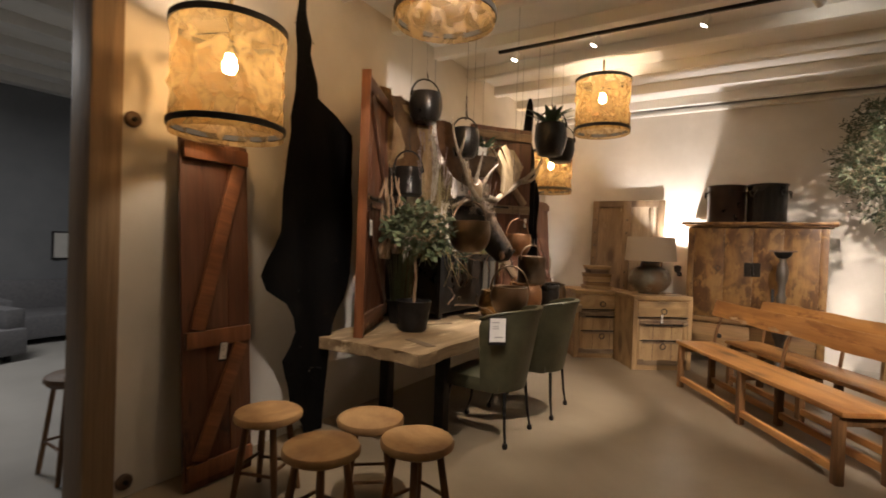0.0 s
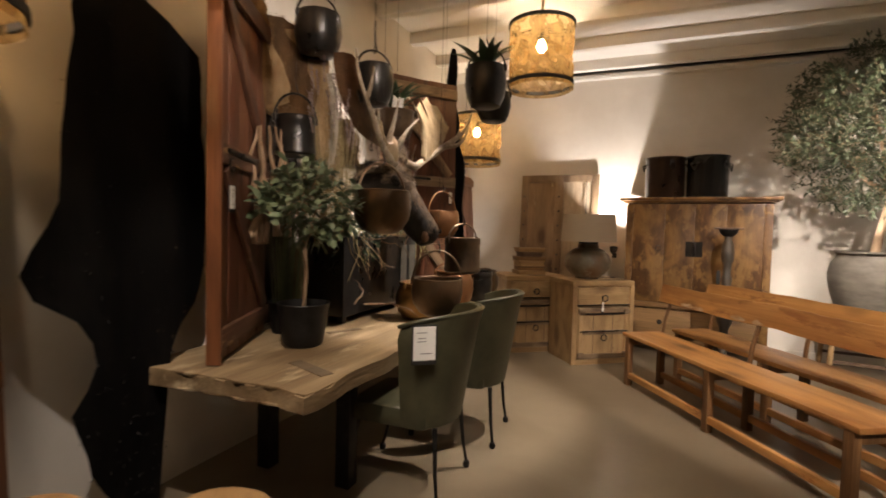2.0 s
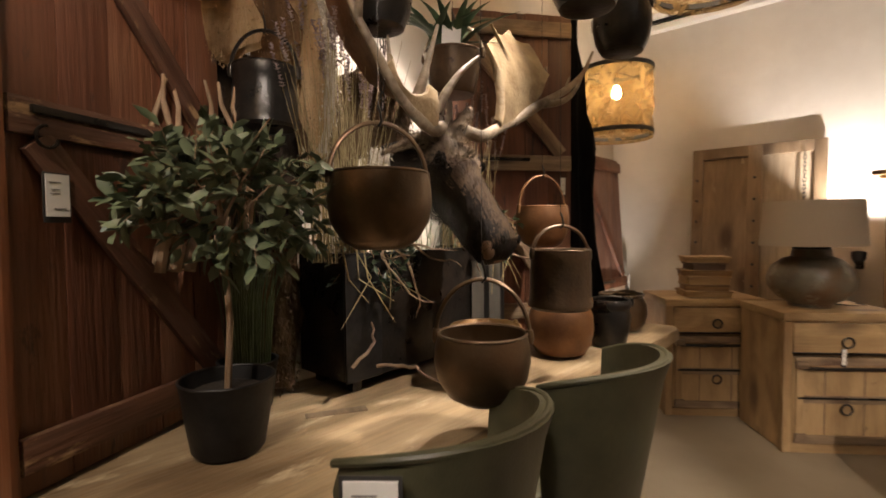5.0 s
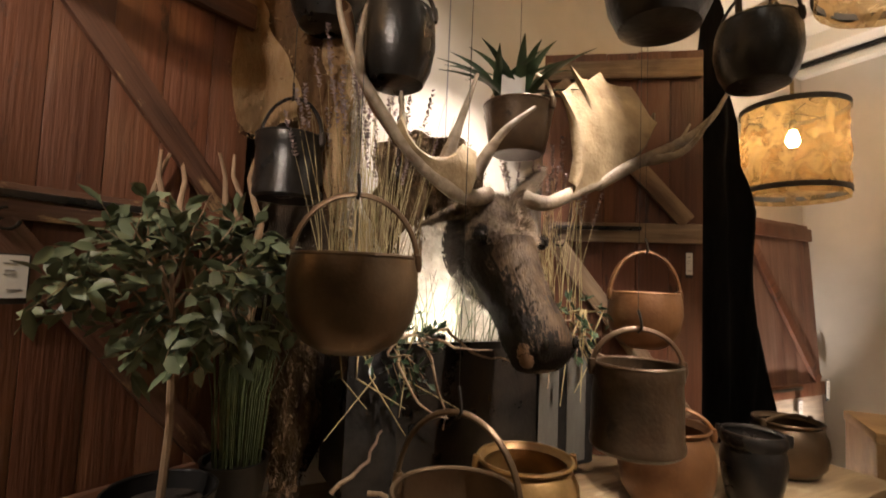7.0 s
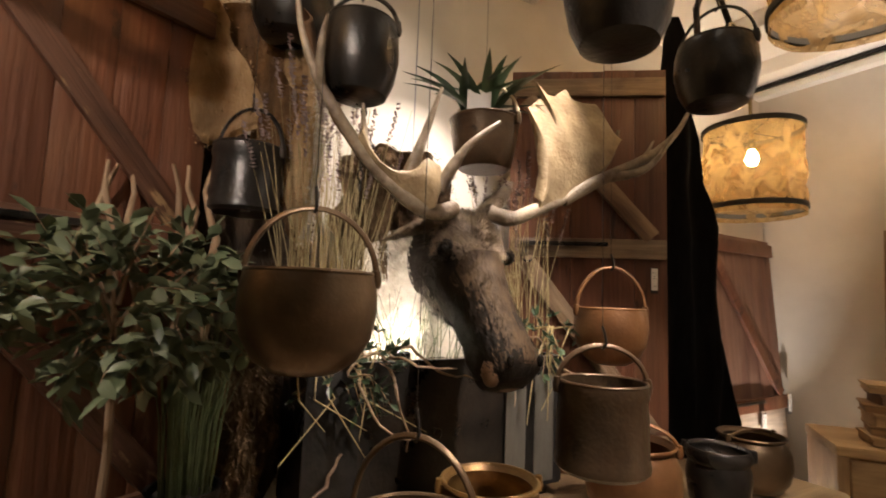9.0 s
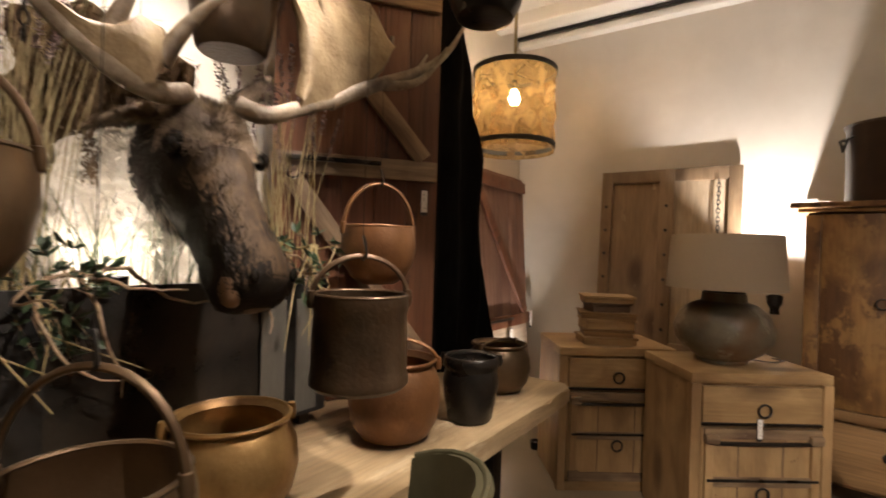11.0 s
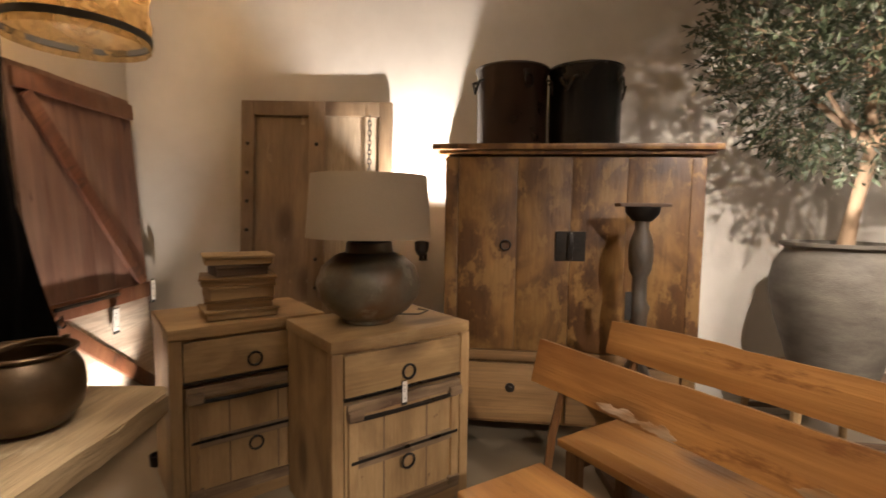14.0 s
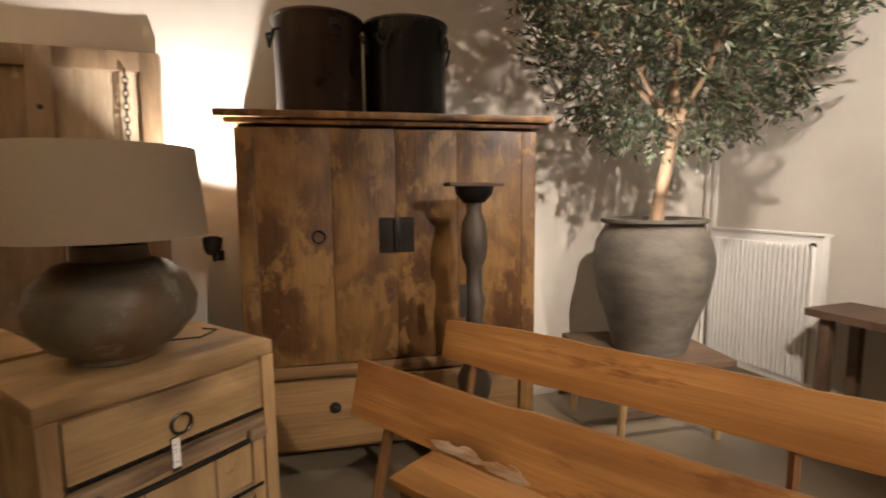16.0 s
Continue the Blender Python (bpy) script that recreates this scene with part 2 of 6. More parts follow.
RAIL_WOOD = wood("bare_rail", (0.15, 0.09, 0.05), (0.34, 0.245, 0.15), "x", 8, c3=(0.075, 0.038, 0.022), blotch=7, amount=0.85, flakes=(0.40, 0.31, 0.20), flake_scale=9, cover=0.62, bump=0.6)
PALE_SHUTTER = wood("pale_shutter_board", (0.30, 0.225, 0.145), (0.47, 0.385, 0.28), "z", 4, 0.25, c3=(0.20, 0.135, 0.08), blotch=4, amount=0.7)
SHUTTER_WOOD = wood("grey_shutter", (0.17, 0.11, 0.062), (0.33, 0.235, 0.145), "z", 5, 0.18, c3=(0.11, 0.07, 0.042), blotch=4, amount=0.7, knots=(0.07, 0.04, 0.022), flakes=(0.40, 0.32, 0.22), flake_scale=8, cover=0.62, bstretch=(1, 1, 0.5), streak=0.12)
DARK_WOOD = wood("dark_stool_wood", (0.09, 0.055, 0.035), (0.17, 0.105, 0.065), "x", 6)
BLACK_HIDE = material("black_hide", (0.006, 0.006, 0.007), (0.014, 0.013, 0.013), 30, (1, 1, 0.2), rough=0.92, bump=0.25, fine=160, spec=0.08)
COW_HIDE = material("black_cow_hair", (0.004, 0.004, 0.0045), (0.011, 0.010, 0.0095), 30, (1, 1, 0.2), rough=0.7, bump=0.25, fine=160, spec=0.2, flakes=(0.34, 0.25, 0.15), flake_scale=1.9, cover=0.67)
INLAY = wood("stained_repair", (0.13, 0.09, 0.055), (0.24, 0.175, 0.11), "y", 8, c3=(0.09, 0.06, 0.035), blotch=6, amount=0.7)
BLACK_STEEL = material("blackened_steel", (0.012, 0.011, 0.011), (0.03, 0.028, 0.026), 9, rough=0.5, bump=0.1, metal=0.6)
IRON = material("old_cast_iron", (0.012, 0.011, 0.010), (0.034, 0.030, 0.026), 7, rough=0.30, bump=0.2, metal=0.5, c3=(0.055, 0.038, 0.026), blotch=5)
BRONZE = material("dull_bronze", (0.062, 0.040, 0.022), (0.145, 0.095, 0.052), 4, rough=0.38, bump=0.12, metal=0.65, c3=(0.10, 0.052, 0.024), blotch=3.5, amount=0.7, flakes=(0.19, 0.135, 0.08), flake_scale=5, cover=0.66)
COPPER = material("aged_copper", (0.13, 0.055, 0.021), (0.26, 0.125, 0.049), 5, rough=0.44, bump=0.2, metal=0.45, c3=(0.055, 0.026, 0.013), blotch=4, amount=0.8, flakes=(0.07, 0.035, 0.018), flake_scale=6, cover=0.61)
KETTLE = material("sooty_brown_iron", (0.040, 0.026, 0.015), (0.115, 0.075, 0.043), 5, rough=0.36, bump=0.22, metal=0.55, c3=(0.085, 0.042, 0.02), blotch=4, amount=0.7, flakes=(0.02, 0.015, 0.011), flake_scale=6, cover=0.6)
CLAY = material("unglazed_clay", (0.075, 0.065, 0.052), (0.15, 0.133, 0.108), 5, (1, 1, 2.5), rough=0.7, bump=0.25, c3=(0.05, 0.045, 0.037), blotch=3)
GREEN_LEATHER = material("olive_leather", (0.044, 0.042, 0.022), (0.074, 0.070, 0.038), 9, rough=0.45, bump=0.15, fine=180, vary=0.05)
LINEN = material("linen_shade", (0.42, 0.35, 0.265), (0.455, 0.385, 0.295), 160, rough=0.9, bump=0.05, fine=500, vary=0)
WHITE_ENAMEL = material("radiator_enamel", (0.74, 0.73, 0.70), (0.78, 0.77, 0.74), 2, rough=0.35, bump=0.0, vary=0)
PAPER = material("paper_tag", (0.68, 0.66, 0.62), (0.76, 0.74, 0.70), 8, rough=0.8, bump=0.03, vary=0.03)
INK = material("printed_ink", (0.16, 0.15, 0.15), (0.22, 0.21, 0.2), 8, rough=0.7, bump=0)
BLACK_TRIM = material("black_ribbon", (0.015, 0.013, 0.012), (0.03, 0.027, 0.024), 30, rough=0.7, bump=0.1)
BULB = glow("lit_filament_glass", (1.0, 0.76, 0.52), 165)
SPOT_FACE = glow("lit_spot_lens", (1.0, 0.93, 0.8), 45)
# the dark and brown coats mix fur colour with shaded sides and lit bridge
FUR_DARK = material("dark_moose_fur", (0.004, 0.0027, 0.0018), (0.015, 0.0098, 0.006), 40, (1, 1, 0.25), rough=0.58, bump=0.3, fine=260, c3=(0.024, 0.015, 0.009), blotch=8, amount=0.5, spec=0.2, vary=0)
FUR_FACE = material("brown_face_fur", (0.036, 0.022, 0.012), (0.105, 0.068, 0.039), 30, (1, 1, 0.25), rough=0.62, bump=0.3, fine=260, c3=(0.02, 0.012, 0.007), blotch=6, amount=0.7, spec=0.18, vary=0)
DEEP_FUR = material("dark_brown_fur", (0.012, 0.008, 0.005), (0.05, 0.032, 0.018), 24, (1, 1, 0.25), rough=0.7, bump=0.6, fine=140, c3=(0.09, 0.055, 0.028), blotch=4, amount=0.6, spec=0.2)
LIP_SKIN = material("tan_lip_skin", (0.10, 0.052, 0.026), (0.17, 0.095, 0.05), 12, rough=0.55, bump=0.2, vary=0)
BROWN_FUR = material("shaggy_brown_fur", (0.07, 0.042, 0.022), (0.22, 0.145, 0.08), 22, (1, 1, 0.35), rough=0.9, bump=0.8, fine=110, c3=(0.04, 0.024, 0.013), blotch=7, amount=0.8, spec=0.2)
FUR_BROWN = material("brown_moose_fur", (0.085, 0.056, 0.034), (0.29, 0.215, 0.14), 26, (1, 1, 0.3), rough=0.85, bump=0.7, fine=140, c3=(0.05, 0.032, 0.019), blotch=9, amount=0.8, vary=0)
ANTLER_DARK = material("antler_beam", (0.17, 0.125, 0.08), (0.38, 0.315, 0.235), 14, rough=0.5, bump=0.45, c3=(0.075, 0.047, 0.028), blotch=7, amount=0.85, vary=0)
ANTLER = material("antler_bone", (0.23, 0.16, 0.085), (0.42, 0.32, 0.19), 10, rough=0.5, bump=0.45, c3=(0.13, 0.083, 0.043), blotch=6, amount=0.7, vary=0)
TAN_HIDE = material("brown_hide", (0.105, 0.058, 0.027), (0.23, 0.135, 0.064), 18, (1, 1, 0.25), rough=0.8, bump=0.6, fine=150, c3=(0.055, 0.031, 0.016), blotch=2.6, amount=0.7, spec=0.25)
WHITE_HIDE = material("white_fleece", (0.52, 0.46, 0.37), (0.70, 0.65, 0.56), 16, rough=0.9, bump=0.7, fine=120)
LEAF = material("olive_leaf", (0.045, 0.066, 0.030), (0.11, 0.135, 0.075), 4, rough=0.45, bump=0, vary=0.3)
LAUREL = material("grey_green_laurel_leaf", (0.060, 0.085, 0.042), (0.150, 0.175, 0.105), 3, rough=0.45, bump=0, vary=0.25)
SOIL = material("dark_potting_soil", (0.012, 0.009, 0.006), (0.035, 0.025, 0.017), 30, rough=0.9, bump=0.6)
BACK_BONE = material("brown_antler_back", (0.10, 0.050, 0.024), (0.21, 0.115, 0.058), 9, rough=0.55, bump=0.4, c3=(0.055, 0.028, 0.014), blotch=5, amount=0.7, vary=0)
# paler grey that stands for light falling on the trough's steel
LIT_STEEL = material("lit_trough_steel", (0.085, 0.078, 0.066), (0.15, 0.14, 0.12), 6, (1, 1, 0.3), rough=0.5, bump=0.15, metal=0.3)
ENAMEL_BROWN = material("brown_pot_enamel", (0.016, 0.008, 0.005), (0.036, 0.018, 0.011), 4, rough=0.30, bump=0.08, c3=(0.010, 0.006, 0.005), blotch=3)
ENAMEL_BLACK = material("black_pot_enamel", (0.005, 0.005, 0.005), (0.012, 0.0115, 0.011), 4, rough=0.25, bump=0.08, c3=(0.020, 0.015, 0.011), blotch=3, amount=0.5)
FADED_RED = wood("faded_red_plank", (0.13, 0.060, 0.042), (0.25, 0.135, 0.095), "z", 7, c3=(0.33, 0.22, 0.165), blotch=3.0, amount=0.7, rough=0.6, flakes=(0.08, 0.035, 0.025), flake_scale=8, cover=0.60)
LEAF_DARK = material("laurel_leaf", (0.022, 0.045, 0.020), (0.055, 0.09, 0.042), 4, rough=0.42, bump=0, vary=0.3)
BARK = material("olive_bark", (0.20, 0.125, 0.07), (0.36, 0.25, 0.16), 14, (1, 1, 0.25), rough=0.8, bump=0.5)
STRAW = material("dry_straw", (0.28, 0.21, 0.10), (0.46, 0.38, 0.20), 20, rough=0.8, bump=0.1, vary=0.2)
GRASS = material("green_grass", (0.048, 0.066, 0.028), (0.115, 0.135, 0.06), 20, rough=0.6, bump=0.1, vary=0.2)
LAVENDER = material("dry_lavender", (0.26, 0.19, 0.20), (0.50, 0.40, 0.38), 20, rough=0.9, bump=0.1, vary=0.2)
EYE_GLASS = material("glass_eye", (0.006, 0.005, 0.004), (0.012, 0.01, 0.008), 10, rough=0.14, bump=0, vary=0)
GOAT_HIDE = material("pale_goat_hide", (0.38, 0.24, 0.115), (0.58, 0.43, 0.25), 18, (1, 1, 0.25), rough=0.8, bump=0.6, fine=150, c3=(0.22, 0.12, 0.055), blotch=3, amount=0.7, spec=0.25)
PALE_ROPE = material("pale_rope", (0.36, 0.29, 0.20), (0.52, 0.44, 0.33), 40, rough=0.9, bump=0.5)
SOFA_CLOTH = material("grey_sofa_cloth", (0.12, 0.12, 0.13), (0.17, 0.17, 0.18), 30, rough=0.9, bump=0.2)


def amber_paper():
    m = material("crumpled_amber_paper", (0.12, 0.070, 0.026), (0.29, 0.19, 0.078), 5, rough=0.5, bump=0.5, fine=18, vary=0)
    N, L = m.node_tree.nodes, m.node_tree.links
    b = N["Principled BSDF"]
    tr = N.new("ShaderNodeBsdfTransparent")
    tl = N.new("ShaderNodeBsdfTranslucent")
    tl.inputs[0].default_value = (0.27, 0.175, 0.066, 1)
    tr.inputs[0].default_value = (0.78, 0.60, 0.36, 1)
    a, c = N.new("ShaderNodeMixShader"), N.new("ShaderNodeMixShader")
    vo = N.new("ShaderNodeTexNoise")
    vo.inputs["Scale"].default_value, vo.inputs["Detail"].default_value, vo.inputs["Distortion"].default_value = 7, 3, 1.6
    co = N.new("ShaderNodeTexCoord")
    L.new(co.outputs["Object"], vo.inputs["Vector"])
    rp = N.new("ShaderNodeValToRGB")
    rp.color_ramp.elements[0].position, rp.color_ramp.elements[1].position = 0.40, 0.56
    rp.color_ramp.elements[0].color, rp.color_ramp.elements[1].color = (0.05, 0.05, 0.05, 1), (0.60, 0.60, 0.60, 1)
    L.new(vo.outputs["Fac"], rp.inputs[0])
    a.inputs[0].default_value = 0.45
    L.new(b.outputs[0], a.inputs[1])
    L.new(tl.outputs[0], a.inputs[2])
    L.new(rp.outputs[0], c.inputs[0])
    L.new(a.outputs[0], c.inputs[1])
    L.new(tr.outputs[0], c.inputs[2])
    L.new(c.outputs[0], N["Material Output"].inputs["Surface"])
    return m


AMBER = amber_paper()


# ---- mesh helpers ----
def box(bm, c, s, m=None, bevel=0.0):
    v = bmesh.ops.create_cube(bm, size=1.0)["verts"]
    bmesh.ops.transform(bm, matrix=Matrix.Translation(c) @ Matrix.Diagonal((*s, 1)), verts=v)
    if m is not None:
        bmesh.ops.transform(bm, matrix=m, verts=v)
    if bevel:
        bmesh.ops.bevel(bm, geom=list({e for w in v for e in w.link_edges}), offset=bevel, segments=2, profile=0.6, affect="EDGES")
    return bm


def lathe(bm, prof, seg=32, m=None, wobble=0.0, cap=True):
    rings = []
    for r, z in prof:
        ring = []
        for i in range(seg):
            a = 2 * math.pi * i / seg
            k = 1 + wobble * noise.noise(Vector((math.cos(a) * 1.5, math.sin(a) * 1.5, z * 4)))
            p = Vector((r * k * math.cos(a), r * k * math.sin(a), z))
            ring.append(bm.verts.new(m @ p if m is not None else p))
        rings.append(ring)
    for a, b in zip(rings, rings[1:]):
        for i in range(seg):
            j = (i + 1) % seg
            bm.faces.new((a[i], a[j], b[j], b[i]))
    for ring in (rings[0], rings[-1]) if cap else ():
        try:
            bm.faces.new(ring)
        except ValueError:
            pass
    return bm


def tube(bm, pts, r, seg=8, m=None, flat=1.0):
    pts = [Vector(p) for p in pts]
    rs = r if isinstance(r, (list, tuple)) else [r] * len(pts)
    rings, up = [], None
    for i, p in enumerate(pts):
        d = (pts[min(i + 1, len(pts) - 1)] - pts[max(i - 1, 0)]).normalized()
        if up is None:
            up = Vector((0, 0, 1)) if abs(d.z) < 0.9 else Vector((1, 0, 0))
        s = d.cross(up).normalized()
        up = s.cross(d).normalized()
        ring = []
        for k in range(seg):
            a = 2 * math.pi * k / seg
            q = p + (s * math.cos(a) * flat + up * math.sin(a)) * rs[i]
            ring.append(bm.verts.new(m @ q if m is not None else q))
        rings.append(ring)
    for a, b in zip(rings, rings[1:]):
        for i in range(seg):
            j = (i + 1) % seg
            bm.faces.new((a[i], a[j], b[j], b[i]))
    bm.faces.new(rings[0][::-1])
    bm.faces.new(rings[-1])
    return bm


def arc(c, r, a0, a1, n, plane="xz", squash=1.0):
    out = []
    for i in range(n):
        a = radians(a0 + (a1 - a0) * i / (n - 1))
        u, w = r * math.cos(a), r * math.sin(a) * squash
        out.append({"xz": (c[0] + u, c[1], c[2] + w), "xy": (c[0] + u, c[1] + w, c[2]), "yz": (c[0], c[1] + u, c[2] + w)}[plane])
    return out


def prism(bm, outline, z0, z1, m=None):
    lo = [bm.verts.new(m @ Vector((x, y, z0)) if m is not None else (x, y, z0)) for x, y in outline]
    hi = [bm.verts.new(m @ Vector((x, y, z1)) if m is not None else (x, y, z1)) for x, y in outline]
    n = len(outline)
    for i in range(n):
        bm.faces.new((lo[i], lo[(i + 1) % n], hi[(i + 1) % n], hi[i]))
    bm.faces.new(lo[::-1])
    bm.faces.new(hi)
    return bm


def rough_up(bm, amp, scale=4.0):
    for v in bm.verts:
        v.co += noise.noise_vector(v.co * scale) * amp


def part(name, bm, material, parent=None, label="", smooth=True, m=None):
    bmesh.ops.recalc_face_normals(bm, faces=bm.faces)
    me = bpy.data.meshes.new(name)
    bm.to_mesh(me)
    bm.free()
    for mt in material if isinstance(material, (list, tuple)) else [material]:
        me.materials.append(mt)
    if smooth:
        me.shade_smooth()
        me.set_sharp_from_angle(angle=radians(38))
    ob = new(name, me)
    if parent is not None:
        ob.parent = parent
    if m is not None:
        ob.matrix_basis = m
    if label:
        ob["label"] = label
    return ob


def thing(name, label, category, m, group=""):
    ob = new(name)
    ob.empty_display_size = 0.1
    ob.matrix_basis = m
    return tagged(ob, label, category, group)


def BM():
    return bmesh.new()


def wavy_board(s, cuts, amp, seed, bevel=0.006):
    """An old board along x whose upper and lower edges wander a little."""
    bm = box(BM(), (0, 0, 0), s)
    bmesh.ops.subdivide_edges(bm, edges=[e for e in bm.edges if abs(e.verts[0].co.x - e.verts[1].co.x) > 0.1], cuts=cuts)
    for v in bm.verts:
        v.co.z += amp * noise.noise(Vector((v.co.x * 2.1, seed, 0 if v.co.z > 0 else 4))) + 0.3 * amp * noise.noise(Vector((v.co.x * 9, seed, 2)))
        v.co.y += 0.25 * amp * noise.noise(Vector((v.co.x * 1.5, seed, 7)))
    long = [e for e in bm.edges if len(e.link_faces) == 2 and e.calc_face_angle(0) > 0.8]
    bmesh.ops.bevel(bm, geom=long, offset=bevel, segments=2, profile=0.6, affect="EDGES")
    return bm


def piece(name, c, s, material, label, bevel=0.0):
    """A part of the setting: one box, its mesh about its own middle."""
    ob = part(name, box(BM(), (0, 0, 0), s, bevel=bevel), material, smooth=bevel > 0, m=pose(*c))
    return tagged(ob, label, "", kind="structure")


# ---- the setting ----
WX, EX, SY, NY, CZ = -2.6, 3.34, -3.2, 7.5, 3.62
piece("floor", ((WX + EX) / 2, (SY + NY) / 2, -0.05), (EX - WX + 0.3, NY - SY + 0.3, 0.1), CONCRETE, "polished beige concrete floor with a soft sheen")
piece("wall_north", ((WX + EX) / 2, NY + 0.1, CZ / 2), (EX - WX + 0.4, 0.2, CZ), PLASTER, "off-white lime plastered end wall")
piece("wall_east", (EX + 0.1, (SY + NY) / 2, CZ / 2), (0.2, NY - SY, CZ), PLASTER, "off-white plastered side wall")
piece("wall_south", ((WX + EX) / 2, SY - 0.1, CZ / 2), (EX - WX + 0.4, 0.2, CZ), PLASTER, "off-white plastered back wall")
piece("wall_west", (WX - 0.1, (0.9 + NY) / 2, CZ / 2), (0.2, NY - 0.9, CZ), PLASTER, "warm white plastered wall behind the table")
piece("wall_west_near", (WX - 0.1, (SY - 1.9) / 2, CZ / 2), (0.2, -1.9 - SY, CZ), PLASTER, "warm white plastered wall beside the opening")
piece("door_post", (WX - 0.1, 0.815, CZ / 2), (0.24, 0.16, CZ), POST_WOOD, "old brown oak post at the wall's end", 0.012)
piece("ceiling", ((WX + EX) / 2, (SY + NY) / 2, CZ + 0.06), (EX - WX + 0.4, NY - SY + 0.4, 0.12), CEILING, "white painted boarded ceiling")
for i in range(14):
    y = 6.98 - 0.74 * i
    piece("ceiling_beam", ((WX + EX) / 2, y, CZ - 0.06), (EX - WX, 0.1, 0.12), CEILING, "white painted ceiling beam", 0.008)
piece("cornice", ((WX + EX) / 2, NY - 0.05, CZ - 0.07), (EX - WX, 0.1, 0.06), CEILING, "white wooden cornice along the wall top", 0.008)
piece("cornice_pipe", ((WX + EX) / 2, NY - 0.12, CZ - 0.02), (EX - WX, 0.025, 0.025), BLACK_STEEL, "thin dark strip above the cornice", 0.005)
piece("baseboard", (2.3, NY - 0.01, 0.05), (2.1, 0.02, 0.1), PLASTER, "pale painted baseboard", 0.004)
# next room
piece("floor_next_room", (-6.2, 0.2, -0.055), (7.0, 9.0, 0.1), PALE_FLOOR, "pale screed floor of the next room")
piece("wall_next_room", (-9.0, 0.2, 1.8), (0.2, 9.0, 3.6), GREY_WALL, "grey painted far wall of the next room")
piece("wall_next_room_north", (-5.9, 4.6, 1.8), (6.4, 0.2, 3.6), GREY_WALL, "grey painted side wall of the next room")
piece("wall_next_room_south", (-5.9, -4.2, 1.8), (6.4, 0.2, 3.6), GREY_WALL, "grey painted side wall of the next room")
piece("ceiling_next_room", (-5.9, 0.2, 3.66), (6.5, 9.0, 0.12), CEILING, "white ceiling of the next room")
for i in range(7):
    piece("ceiling_beam", (-3.4 - 0.8 * i, 0.2, 3.54), (0.1, 8.6, 0.12), CEILING, "white painted ceiling beam", 0.008)

# ---- large things ----
def slab_table():
    t = thing("slab_table", "long weathered live-edge wooden dining table on black steel legs", "table", pose(0, 0, 0))
    bm = BM()
    pts = []
    x0, x1, y0, y1 = -2.42, -1.40, 2.13, 5.86
    for i in range(48):
        end = 0.05 if i == 47 else 0.0
        pts.append((x1 + 0.030 * noise.noise(Vector((i * 0.3, 1, 0))) + 0.008 * noise.noise(Vector((i * 1.7, 3, 0))) - end, y0 + (y1 - y0) * i / 47))
    for i in range(24):
        pts.append((x0 + 0.015 * noise.noise(Vector((i * 0.35, 5, 0))), y1 - (y1 - y0) * i / 23))
    for i in range(1, 18):
        f = i / 18
        crack = 0.045 * max(0.0, 1 - abs(f - 0.80) / 0.05)
        pts.append((x0 + (x1 - x0) * f, y0 + 0.030 * math.sin(f * 2.6) + 0.012 * noise.noise(Vector((f * 14, 8, 0))) + crack))
    prism(bm, pts, 0.695, 0.78)
    bmesh.ops.bevel(bm, geom=[e for e in bm.edges if abs(e.verts[0].co.z - e.verts[1].co.z) < 0.01 and len(e.link_faces) == 2], offset=0.010, segments=2, affect="EDGES")
    top = part("tabletop", bm, SLAB_WOOD, t)
    part("inlay", box(BM(), (0, 0, 0), (0.30, 0.07, 0.006), bevel=0.002), INLAY, top, "dark wooden repair strip", m=pose(-1.62, 2.46, 0.781, 0, 0, -22))
    part("inlay", box(BM(), (0, 0, 0), (0.24, 0.05, 0.006), bevel=0.002), INLAY, top, "dark wooden repair strip", m=pose(-1.95, 3.25, 0.781, 0, 0, 62))
    for y in (2.85, 5.35):
        for x in (-2.22, -1.66):
            part("leg", box(BM(), (x, y, 0.347), (0.09, 0.09, 0.694), bevel=0.006), BLACK_STEEL, t)
        part("crossbar", box(BM(), (-1.94, y, 0.65), (0.47, 0.09, 0.08), bevel=0.006), BLACK_STEEL, t)
    return t


slab_table()


